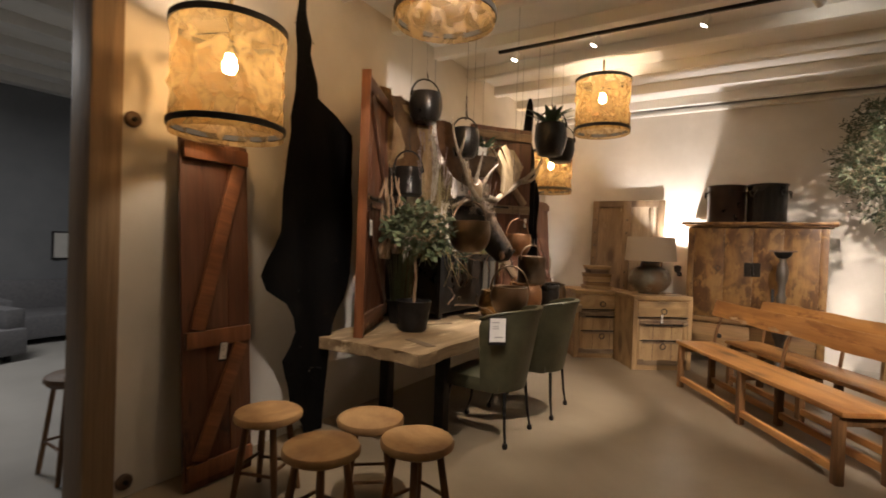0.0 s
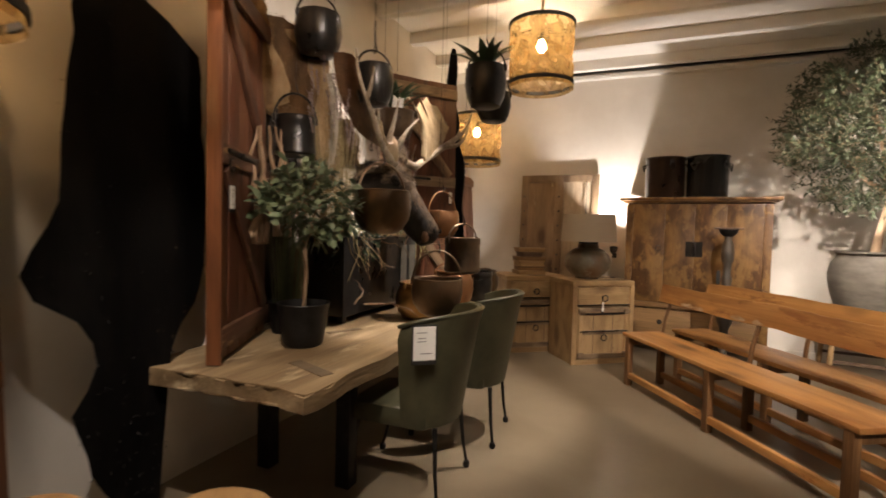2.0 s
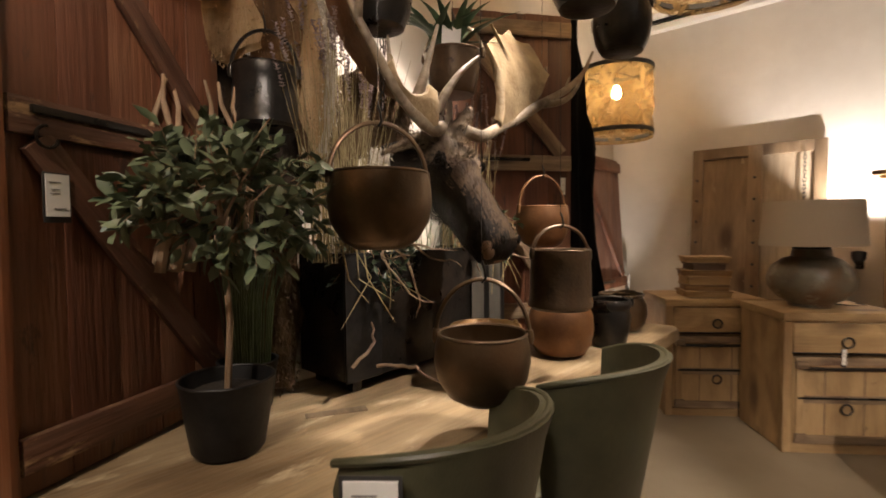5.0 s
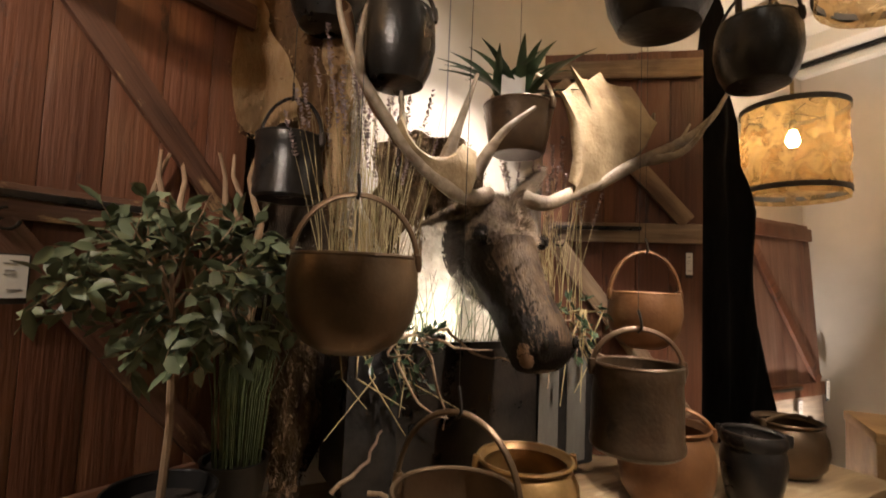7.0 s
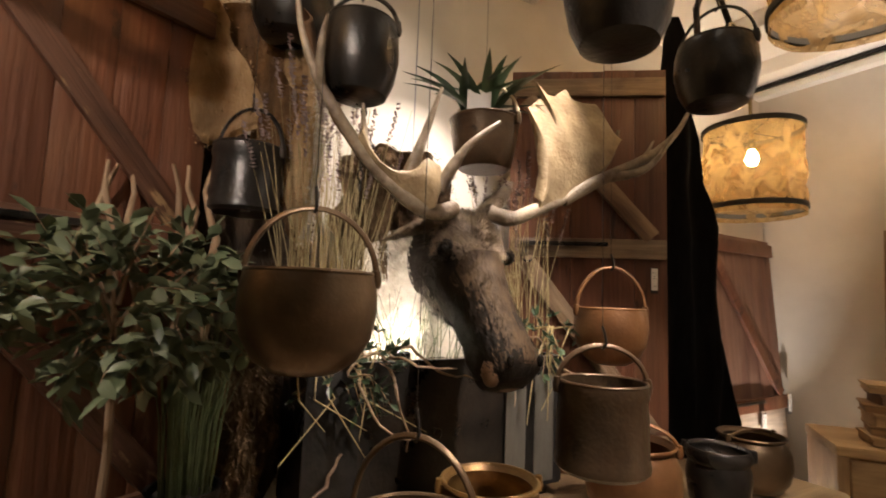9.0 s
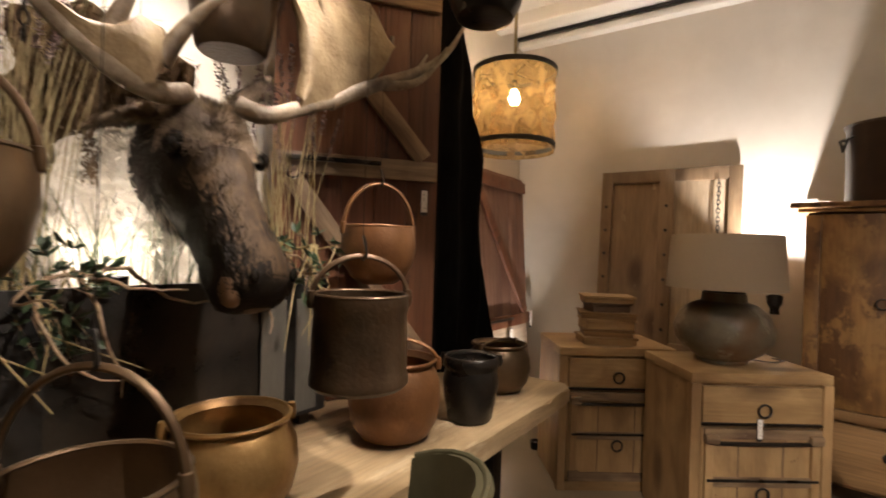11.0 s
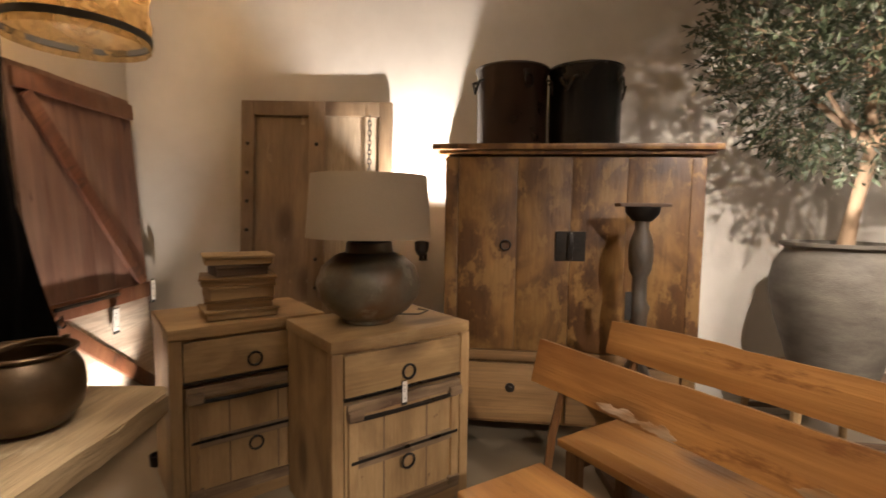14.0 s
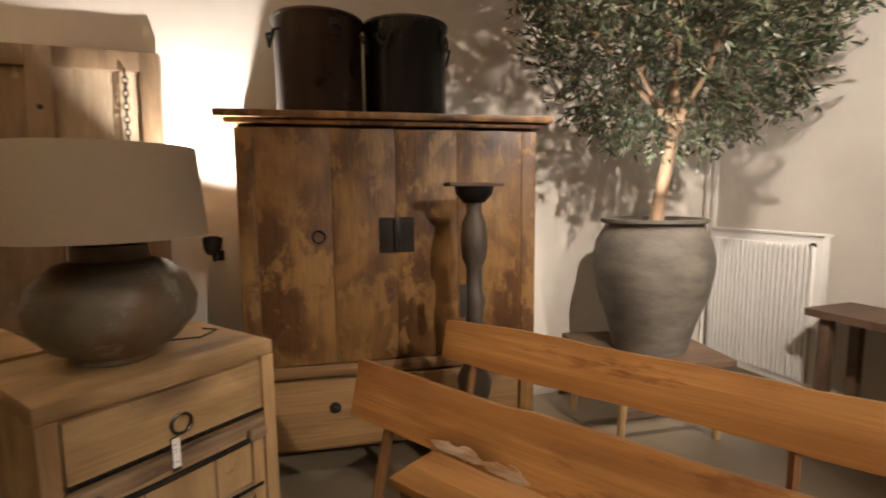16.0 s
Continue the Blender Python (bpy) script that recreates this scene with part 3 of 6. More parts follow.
def upholstered_chair(m):
    c = thing("dining_chair", "olive green leather tub dining chair on thin black metal legs", "chair", m, "chairs at the slab table")
    # local: back towards +x, seat towards -x
    bm = BM()
    n, h = 17, 9
    rings = []
    for side in (0, 1):
        for j in range(h):
            f = j / (h - 1)
            ring = []
            for i in range(n):
                a = radians(-100 + 200 * i / (n - 1))
                top = 1.03 - 0.07 * (abs(i - (n - 1) / 2) / ((n - 1) / 2)) ** 3
                z = 0.40 + (top - 0.40) * f
                w = 0.245 + 0.075 * f ** 0.8 - 0.035 * side - (0.02 if f > 0.93 else 0) * (1 - side)
                d = 0.20 + 0.09 * f - 0.03 * side
                ring.append(bm.verts.new((d * math.cos(a) + 0.02 * f + (0.015 if f > 0.9 and side == 0 else 0), w * 1.05 * math.sin(a), z)))
            rings.append(ring)
    for side in (0, 1):
        for j in range(h - 1):
            a, b = rings[side * h + j], rings[side * h + j + 1]
            for i in range(n - 1):
                bm.faces.new((a[i], a[i + 1], b[i + 1], b[i]))
    for i in range(n - 1):
        bm.faces.new((rings[h - 1][i], rings[h - 1][i + 1], rings[2 * h - 1][i + 1], rings[2 * h - 1][i]))
        bm.faces.new((rings[0][i], rings[0][i + 1], rings[h][i + 1], rings[h][i]))
    for i in (0, n - 1):
        for j in range(h - 1):
            bm.faces.new((rings[j][i], rings[j + 1][i], rings[h + j + 1][i], rings[h + j][i]))
    shell = part("backrest", bm, GREEN_LEATHER, c)
    tube_pts = []
    for i in range(n):
        a = radians(-100 + 200 * i / (n - 1))
        top = 1.03 - 0.07 * (abs(i - (n - 1) / 2) / ((n - 1) / 2)) ** 3
        tube_pts.append((0.285 * math.cos(a) + 0.022, 0.325 * math.sin(a), top - 0.004))
    part("piping", tube(BM(), tube_pts, 0.011, 8), GREEN_LEATHER, shell)
    part("seat", box(BM(), (-0.14, 0, 0.44), (0.50, 0.50, 0.12), bevel=0.045), GREEN_LEATHER, c)
    for sx, sy in ((0.14, 0.2), (0.14, -0.2), (-0.33, 0.2), (-0.33, -0.2)):
        leg = part("leg", tube(BM(), [(sx, sy, 0.40), (sx * 1.12, sy * 1.12, 0.16), (sx * 1.25, sy * 1.2, 0.035)], [0.014, 0.011, 0.009], 10), BLACK_STEEL, c)
        part("foot", lathe(BM(), [(0.0, 0), (0.018, 0.002), (0.022, 0.02), (0.017, 0.04), (0.0, 0.042)], 12, pose(sx * 1.25, sy * 1.2, 0)), BLACK_STEEL, leg)
    return c


chair = upholstered_chair(pose(-1.28, 3.10, 0))
copy_thing(chair, pose(-1.22, 3.88, 0, 0, 0, 4))


def bench(m, seed, stains):
    b = thing("bench", "long honey-coloured pine bench with a plank backrest", "bench", m, "pine benches")
    L = 2.32
    part("seat", wavy_board((L, 0.40, 0.035), 20, 0.005, 2.0), BENCH_WOOD, b, m=pose(L / 2 - 0.03, 0.2, 0.485))
    back = part("backrest", wavy_board((L, 0.028, 0.18), 24, 0.016, seed), BENCH_WOOD, b, m=pose(L / 2 - 0.16, 0.49, 0.87, -14, 0, 0))
    for x, z, w in stains:
        bm = BM()
        ring = [(0.5 * w * math.cos(a) * (1 + 0.45 * noise.noise(Vector((x, math.cos(a) * 2.2, math.sin(a) * 2.2)))), 0.018 * math.sin(a) * (1 + 0.8 * noise.noise(Vector((x + 5, math.cos(a) * 2.5, math.sin(a) * 2.5))))) for a in [k * math.pi / 14 for k in range(28)]]
        prism(bm, ring, -0.0008, 0.0008)
        part("stain", bm, PALE_STAIN, back, "milky pale stain", m=pose(x, -0.0155, z, 90, 0, 0))
    for x in (0.02, 1.12, 2.2):
        for y in (0.03, 0.37):
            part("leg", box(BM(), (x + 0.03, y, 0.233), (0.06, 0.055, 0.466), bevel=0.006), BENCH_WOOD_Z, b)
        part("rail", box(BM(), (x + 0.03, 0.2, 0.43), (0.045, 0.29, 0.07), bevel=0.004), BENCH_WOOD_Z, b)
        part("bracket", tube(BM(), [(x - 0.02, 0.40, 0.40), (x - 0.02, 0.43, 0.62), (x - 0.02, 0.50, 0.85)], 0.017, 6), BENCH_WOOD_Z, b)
    for x in (0.59, 1.68):
        part("stretcher", box(BM(), (x + 0.01, 0.03, 0.10), (1.03, 0.04, 0.055), bevel=0.004), BENCH_WOOD, b)
        part("stretcher", box(BM(), (x + 0.01, 0.37, 0.10), (1.03, 0.04, 0.055), bevel=0.004), BENCH_WOOD, b)
    return b


BA = -58.7
bench(pose(-0.265, 5.57, 0, 0, 0, BA), 1.0, ((-0.72, -0.066, 0.16), (-0.57, -0.070, 0.12), (-0.10, -0.066, 0.15), (0.1, -0.07, 0.10)))
bench(pose(0.195, 5.985, 0, 0, 0, BA), 6.0, ())


def chest(m, label):
    c = thing("drawer_chest", label, "chest", m, "small reclaimed chests")
    w, d, h = 0.77, 0.56, 0.93
    part("body", box(BM(), (w / 2, d / 2 + 0.012, h / 2 - 0.02), (w - 0.02, d - 0.03, h - 0.05)), CHEST_WOOD_Z, c)
    part("top", box(BM(), (w / 2, d / 2, h - 0.027), (w, d, 0.054), bevel=0.006), CHEST_WOOD, c)
    part("base_board", box(BM(), (w / 2, 0.02, 0.03), (w - 0.11, 0.045, 0.06), bevel=0.004), CHEST_WOOD, c)
    for x in (0.028, w - 0.028):
        part("stile", box(BM(), (x, 0.02, (h - 0.054) / 2), (0.054, 0.05, h - 0.056), bevel=0.005), CHEST_WOOD_Z, c)
    dr = part("drawer", box(BM(), (w / 2, 0.012, 0.765), (w - 0.125, 0.03, 0.19), bevel=0.004), CHEST_WOOD, c)
    do = part("door", box(BM(), (w / 2, 0.016, 0.355), (w - 0.125, 0.03, 0.57), bevel=0.004), CHEST_WOOD_Z, c)
    # solid dark strip draws the shade in the gap under the drawer
    part("drawer_gap", box(BM(), (w / 2, 0.006, 0.663), (w - 0.12, 0.03, 0.012)), IRON, c)
    for z in (0.615, 0.095):
        bm = box(BM(), (0, 0, 0), (w - 0.14, 0.026, 0.052))
        bmesh.ops.subdivide_edges(bm, edges=[e for e in bm.edges if abs(e.verts[0].co.x - e.verts[1].co.x) > 0.1], cuts=9)
        rough_up(bm, 0.004, 13)
        part("slat", bm, RAIL_WOOD, do, m=pose(w / 2, -0.004, z))
    for x in (0.098, w - 0.098):
        part("strap", box(BM(), (x, -0.008, 0.36), (0.046, 0.022, 0.5), bevel=0.005), CHEST_WOOD_Z, do)
    for x in (0.262, 0.505):
        part("groove", box(BM(), (x, 0.001, 0.345), (0.006, 0.003, 0.44)), DARK_WOOD, do)
    part("iron_bar", box(BM(), (w / 2, -0.019, 0.372), (w - 0.17, 0.010, 0.014), bevel=0.003), IRON, do)
    part("hinge_bar", tube(BM(), [(0.10, -0.026, 0.572), (0.3, -0.023, 0.566), (w - 0.10, -0.026, 0.572)], 0.011, 8), IRON, do)
    for x in (0.105, w - 0.105):
        part("pivot_block", box(BM(), (x, -0.02, 0.59), (0.075, 0.04, 0.05), bevel=0.012), RAIL_WOOD, do, "worn pivot block")
    for x in (0.105, w - 0.105):
        part("pivot_block", box(BM(), (x, -0.014, 0.115), (0.07, 0.03, 0.045), bevel=0.012), RAIL_WOOD, do, "worn pivot block")
    part("lower_rail", wavy_board((w - 0.20, 0.018, 0.05), 9, 0.006, 3.0, 0.004), RAIL_WOOD, do, m=pose(w / 2, -0.006, 0.36))
    for z, par in ((0.77, dr), (0.33, do)):
        ring = part("ring_pull", tube(BM(), arc((w / 2, -0.022, z - 0.03), 0.034, 90, 450, 18), 0.006, 6), IRON, par)
    return c


CA = math.degrees(math.atan2(0.46, 0.62))
chest(pose(-0.81, 5.97, 0, 0, 0, CA), "square raw reclaimed wood chest with a drawer and iron ring pulls")
chest(pose(-1.60, 6.14, 0, 0, 0, 37), "raw reclaimed wood chest with a drawer and small books on top")


def cabinet():
    c = thing("wedding_cabinet", "tall worn brown lacquered cabinet with a brass lock plate", "cabinet", pose(-0.32, 6.90, 0, 0, 0, -7))
    w, d = 1.50, 0.46
    part("body", box(BM(), (w / 2, d / 2 + 0.015, 1.01), (w - 0.02, d - 0.03, 1.65)), CABINET_WOOD, c)
    part("cornice", box(BM(), (w / 2, d / 2 - 0.01, 1.882), (w + 0.16, d + 0.06, 0.036), bevel=0.008), CABINET_WOOD, c, "worn moulded cornice board")
    part("moulding", box(BM(), (w / 2, d / 2 - 0.005, 1.850), (w + 0.08, d + 0.03, 0.026), bevel=0.008), CABINET_WOOD, c)
    for x in (0.04, w - 0.04):
        part("stile", box(BM(), (x, 0.02, 0.92), (0.08, 0.05, 1.80), bevel=0.006), CABINET_WOOD, c)
    for i, (a, b) in enumerate(((0.082, 0.433), (0.435, 0.749), (0.751, 1.065), (1.067, 1.418))):
        p = part("door" if i in (1, 2) else "panel", box(BM(), ((a + b) / 2, 0.01, 1.24), (b - a, 0.03, 1.165), bevel=0.002), CABINET_WOOD, c)
    for a, b in ((0.09, 0.745), (0.755, 1.41)):
        dr = part("drawer", box(BM(), ((a + b) / 2, 0.012, 0.39), (b - a, 0.03, 0.36), bevel=0.006), BARE_PINE, c, "paler bare wood drawer front")
        part("knob", lathe(BM(), [(0.0, 0), (0.03, 0.0), (0.03, 0.006), (0.01, 0.01), (0.014, 0.03), (0.0, 0.034)], 16, pose((a + b) / 2, -0.003, 0.42, 90)), IRON, dr)
    part("rail", box(BM(), (w / 2, 0.008, 0.62), (w - 0.16, 0.035, 0.06), bevel=0.005), BARE_PINE, c)
    lock = part("lock_plate", lathe(BM(), [(0.0, 0), (0.125, 0), (0.125, 0.006), (0.0, 0.007)], 4, pose(0.75, -0.006, 1.30, 90, 0, 0) @ pose(0, 0, 0, 0, 0, 45)), IRON, c, "square dark brass lock plate")
    part("lock_bar", box(BM(), (0.75, -0.02, 1.30), (0.03, 0.02, 0.16), bevel=0.004), IRON, lock)
    part("ring_pull", tube(BM(), arc((0.37, -0.02, 1.30), 0.03, 90, 450, 16), 0.005, 6), IRON, c)
    return c


cabinet()


def cooking_pot(m, label, r, h, paint):
    p = thing("stock_pot", label, "pot", m, "black stock pots")
    part("body", lathe(BM(), [(0.0, 0.0), (r * 0.96, 0.0), (r * 0.99, 0.02), (r, h - 0.03), (r * 1.03, h - 0.015), (r * 1.03, h), (r * 0.97, h), (r * 0.95, 0.03), (0.0, 0.03)], 40), paint, p)
    for a in (-160, -20):
        q = pose(0, 0, 0, 0, 0, a)
        part("handle", tube(BM(), [q @ Vector(v) for v in ((r, -0.05, h - 0.08), (r + 0.03, -0.045, h - 0.09), (r + 0.035, 0, h - 0.16), (r + 0.03, 0.045, h - 0.09), (r, 0.05, h - 0.08))], 0.009, 8), IRON, p)
    part("rim", lathe(BM(), [(r * 1.03, h - 0.012), (r * 1.055, h - 0.008), (r * 1.055, h + 0.004), (r * 1.0, h + 0.006), (r * 0.97, h), (r * 1.03, h - 0.012)], 40, cap=False), paint, p)
    q = pose(0, 0, 0, 0, 0, -75)
    lug = part("lug", box(BM(), (0, 0, 0), (0.012, 0.05, 0.075), bevel=0.005), paint, p, m=q @ pose(r + 0.004, 0, h - 0.075))
    part("ring_handle", tube(BM(), arc((0.014, 0, -0.035), 0.030, 0, 360, 17, "yz", 1.3), 0.006, 6), IRON, lug)
    return p


cooking_pot(pose(0.10, 7.10, 1.901), "brown-black enamelled stock pot standing on the cabinet", 0.222, 0.485, ENAMEL_BROWN)
cooking_pot(pose(0.555, 7.06, 1.901, 0, 0, 30), "black enamelled stock pot standing on the cabinet", 0.222, 0.485, ENAMEL_BLACK)


def pendant(p):
    x, y, z = p
    t = thing("pendant_lamp", "hanging drum lamp of crumpled amber paper with black rims, lit", "lamp", pose(x, y, 0, 0, 0, x * 77), "amber drum pendants")
    r, h, zb = 0.30, 0.59, z - 0.40
    bm = BM()
    n, k = 96, 14
    rings = []
    for j in range(k + 1):
        f = j / k
        ring = []
        for i in range(n):
            a = 2 * math.pi * i / n
            q = Vector((math.cos(a) * 2.6, math.sin(a) * 2.6, f * 3.2)) + Vector((x, y, 0))
            w = r + (0.028 * noise.noise(q * 1.6) + 0.014 * noise.noise(q * 4.0)) * (0.25 + 0.75 * math.sin(math.pi * f)) - 0.012 * math.sin(math.pi * f)
            ring.append(bm.verts.new((w * math.cos(a), w * math.sin(a), zb + h * f)))
        rings.append(ring)
    for a, b in zip(rings, rings[1:]):
        for i in range(n):
            bm.faces.new((a[i], a[(i + 1) % n], b[(i + 1) % n], b[i]))
    part("shade", bm, AMBER, t)
    for zz in (zb + 0.05, zb + h):
        part("rim", lathe(BM(), [(r + 0.004, zz - 0.018), (r + 0.008, zz - 0.016), (r + 0.008, zz + 0.016), (r + 0.004, zz + 0.018), (r - 0.004, zz + 0.014), (r - 0.004, zz - 0.014), (r + 0.004, zz - 0.018)], 64, cap=False), BLACK_TRIM, t)
    part("bulb", lathe(BM(), [(0.0, z - 0.055), (0.028, z - 0.045), (0.042, z - 0.01), (0.03, z + 0.035), (0.018, z + 0.06), (0.0, z + 0.062)], 20), BULB, t, "glowing filament bulb")
    part("socket", lathe(BM(), [(0.0, z + 0.064), (0.02, z + 0.064), (0.022, z + 0.13), (0.0, z + 0.132)], 16), BLACK_STEEL, t)
    part("cord", tube(BM(), [(0, 0, z + 0.133), (0.004, 0, z + 0.5), (0, 0, CZ)], 0.012, 8), STRAW, t, "twisted rope cord")
    for a in (0, 120, 240):
        part("spoke", tube(BM(), [(0.02 * math.cos(radians(a)), 0.02 * math.sin(radians(a)), zb + h - 0.01), (r * math.cos(radians(a)), r * math.sin(radians(a)), zb + h)], 0.004, 6), BLACK_STEEL, t)
    return t


for p in LAMPS:
    pendant(p)


# ---- doors and hides along the west wall ----
def price_tag(m, w=0.07, h=0.13, label="white paper price tag on a black card"):
    t = thing("price_tag", label, "tag", m, "price tags")
    part("card", box(BM(), (0, 0, 0), (w, 0.004, h), bevel=0.0015), BLACK_TRIM, t)
    pp = part("paper", box(BM(), (0, -0.004, 0.006), (w * 0.86, 0.003, h * 0.84)), PAPER, t, smooth=False)
    for i, (f, l) in enumerate(((0.30, 0.4), (0.16, 0.3), (0.08, 0.34), (-0.22, 0.45))):
        part("print_line", box(BM(), (-w * 0.1 + (w * 0.16 if i == 3 else 0), -0.0065, h * f), (w * l, 0.001, h * 0.022)), INK, pp, smooth=False)
    return t


def plank_door(m, label, w, h, planks, paint, edge=None, diagonal=1, latch=False, rails=(0.12, 0.55, 0.93), rail_paint=None, low_panel=False):
    """A ledged and braced plank door; local x across, z up, its braced face towards -y."""
    d = thing("plank_door", label, "door", m, "old plank doors")
    pw = w / planks
    rnd = random.Random(int(w * 1000 + h * 77))
    for i in range(planks):
        bm = box(BM(), (0, 0, 0), (pw - 0.0012, 0.028, h - rnd.random() * 0.015), bevel=0.004)
        part("plank", bm, paint, d, m=pose(pw * (i + 0.5), rnd.uniform(-0.002, 0.002), h / 2))
    rp = rail_paint or RAIL_WOOD
    for f in rails:
        part("rail", box(BM(), (0, 0, 0), (w - 0.02, 0.03, 0.10), bevel=0.006), rp, d, m=pose(w / 2, -0.030, h * f))
    for z0, z1 in zip(rails, rails[1:]):
        a, b = (0.08, w - 0.08) if diagonal > 0 else (w - 0.08, 0.08)
        p, q = Vector((a, -0.03, h * z0 + 0.06)), Vector((b, -0.03, h * z1 - 0.06))
        ln, an = (q - p).length, math.degrees(math.atan2(q.z - p.z, q.x - p.x))
        part("brace", box(BM(), (0, 0, 0), (ln, 0.028, 0.09), bevel=0.006), rp, d, m=pose((p.x + q.x) / 2, -0.031, (p.z + q.z) / 2, 0, -an, 0))
    # a paler board covers the planks between the two lower rails
    if low_panel:
        part("low_panel", box(BM(), (0, 0, 0), (w - 0.05, 0.008, h * (rails[1] - rails[0]) - 0.11), bevel=0.002), PALE_PANEL, d, "pale lower panel", m=pose(w / 2, -0.0185, h * (rails[0] + rails[1]) / 2))
    if edge:
        part("edge_board", box(BM(), (-0.012, -0.012, h / 2), (0.024, 0.07, h), bevel=0.004), edge, d, "orange-brown edge board")
    if latch:
        lt = part("latch", box(BM(), (w * 0.35, -0.052, h * rails[1] + 0.02), (w * 0.55, 0.014, 0.022), bevel=0.003), IRON, d)
        part("hook", tube(BM(), arc((w * 0.12, -0.055, h * rails[1] - 0.05), 0.03, 90, 350, 12), 0.005, 6), IRON, lt)
    return d


def line_pose(a, b, z, lean=0.0):
    """Local x from plan point a to b, the braced face to the right-hand side of that way."""
    ang = math.degrees(math.atan2(b[1] - a[1], b[0] - a[0]))
    return pose(a[0], a[1], z, 0, 0, ang) @ pose(0, 0, 0, -lean, 0, 0)


plank_door(line_pose((-2.07, 2.29), (-2.43, 3.02), 0.785), "dark red plank door with a Z brace standing on the table", 0.81, 1.98, 5, RED_DOOR, EDGE_WOOD, -1, True, (0.06, 0.52, 0.95), WORN_RAIL)
plank_door(line_pose((-2.42, 4.52), (-1.93, 5.16), 0.785), "red-brown plank door with pale rails standing on the table", 0.81, 2.12, 5, RED_DOOR, None, -1, True, (0.08, 0.54, 0.95))
plank_door(pose(-2.36, 1.16, 0, 0, 0, 90) @ pose(0, 0, 0, -4, 0, 0), "reddish plank door with a diagonal brace leaning on the wall", 0.45, 2.10, 3, RED_DOOR, None, 1, False, (0.05, 0.42, 0.96), EDGE_WOOD)
plank_door(pose(-2.33, 6.36, 0, 0, 0, 90) @ pose(0, 0, 0, -4, 0, 0), "faded red plank door leaning in the corner", 0.95, 2.22, 6, FADED_RED, None, -1, True, (0.10, 0.42, 0.96), RED_DOOR, True)
price_tag(pose(-2.085, 2.42, 1.60, 0, 0, 90 + 26), 0.075, 0.14)
price_tag(pose(-1.925, 5.06, 1.77, 0, 0, 53), 0.035, 0.13)
price_tag(pose(-2.33, 1.37, 0.80, 0, 6, 90), 0.05, 0.12)
price_tag(pose(-2.33, 7.28, 0.92, 0, 0, 90), 0.05, 0.16)


def leaf_mesh(bm, p, d, ln, w, up=Vector((0, 0, 1)), fold=0.25):
    d = d.normalized()
    s = d.cross(up)
    s = s.normalized() if s.length > 1e-3 else Vector((1, 0, 0))
    n = s.cross(d).normalized()
    a, b, c = bm.verts.new(p), bm.verts.new(p + d * ln * 0.5 + s * w + n * w * fold), bm.verts.new(p + d * ln)
    e = bm.verts.new(p + d * ln * 0.5 - s * w + n * w * fold)
    m = bm.verts.new(p + d * ln * 0.45)
    for f in ((a, b, m), (b, c, m), (c, e, m), (e, a, m)):
        bm.faces.new(f)


def broad_leaf(bm, p, d, ln, w, up):
    """An oval leaf, folded along its midrib and drooping towards the tip."""
    d = d.normalized()
    s = d.cross(up)
    s = s.normalized() if s.length > 1e-3 else Vector((1, 0, 0))
    n = s.cross(d).normalized()
    mid = [bm.verts.new(p + d * ln * f - n * ln * 0.22 * f * f) for f in (0.0, 0.32, 0.68, 1.0)]
    for side in (1, -1):
        a = bm.verts.new(p + d * ln * 0.30 + s * side * w * 0.85 + n * w * 0.30)
        b = bm.verts.new(p + d * ln * 0.66 + s * side * w * 0.95 + n * (w * 0.22 - ln * 0.10))
        for f in ((mid[0], a, mid[1]), (mid[1], a, b, mid[2]), (mid[2], b, mid[3])):
            bm.faces.new(f)


def hanging_sheet(name, label, category, paint, m, rows, depth=0.05, folds=7.0, n=22, thick=0.008, seed=0.0, ragged=0.02, tufts=0, tuft=0.045):
    """A hide or cloth: rows of (z, left, right) give its outline; folds run down it."""
    bm = BM()
    grid = []
    z0, z1 = rows[0][0], rows[-1][0]
    steps = 34
    for j in range(steps + 1):
        z = z0 + (z1 - z0) * j / steps
        for (za, la, ra), (zb, lb, rb) in zip(rows, rows[1:]):
            if za >= z >= zb - 1e-6:
                f = (za - z) / max(za - zb, 1e-6)
                break
        f = f * f * (3 - 2 * f)
        l, r = la + (lb - la) * f, ra + (rb - ra) * f
        l += ragged * noise.noise(Vector((seed, z * 7, 0)))
        r += ragged * noise.noise(Vector((seed + 9, z * 7, 0)))
        line = []
        for i in range(n + 1):
            u = i / n
            x = l + (r - l) * u
            y = depth * (math.sin(folds * x * 3.1 + seed + z * 0.8) * 0.6 + noise.noise(Vector((x * 3, z * 2, seed))))
            line.append(bm.verts.new((x, y, z)))
        grid.append(line)
    for a, b in zip(grid, grid[1:]):
        for i in range(n):
            bm.faces.new((a[i], b[i], b[i + 1], a[i + 1]))
    rnd = random.Random(int(seed * 10))
    roots = [(rnd.choice(rnd.choice(grid)).co.copy()) for _ in range(tufts)]
    bmesh.ops.solidify(bm, geom=bm.faces[:], thickness=thick)
    for p in roots:
        d = Vector((rnd.uniform(-0.6, 0.6), rnd.uniform(-0.9, 0.3), rnd.uniform(-1.0, 0.1)))
        leaf_mesh(bm, p + Vector((rnd.uniform(-0.02, 0.02), 0, rnd.uniform(-0.02, 0.02))), d, rnd.uniform(0.5, 1.0) * tuft, rnd.uniform(0.002, 0.005))
    return tagged(part(name, bm, paint, m=m), label, category)


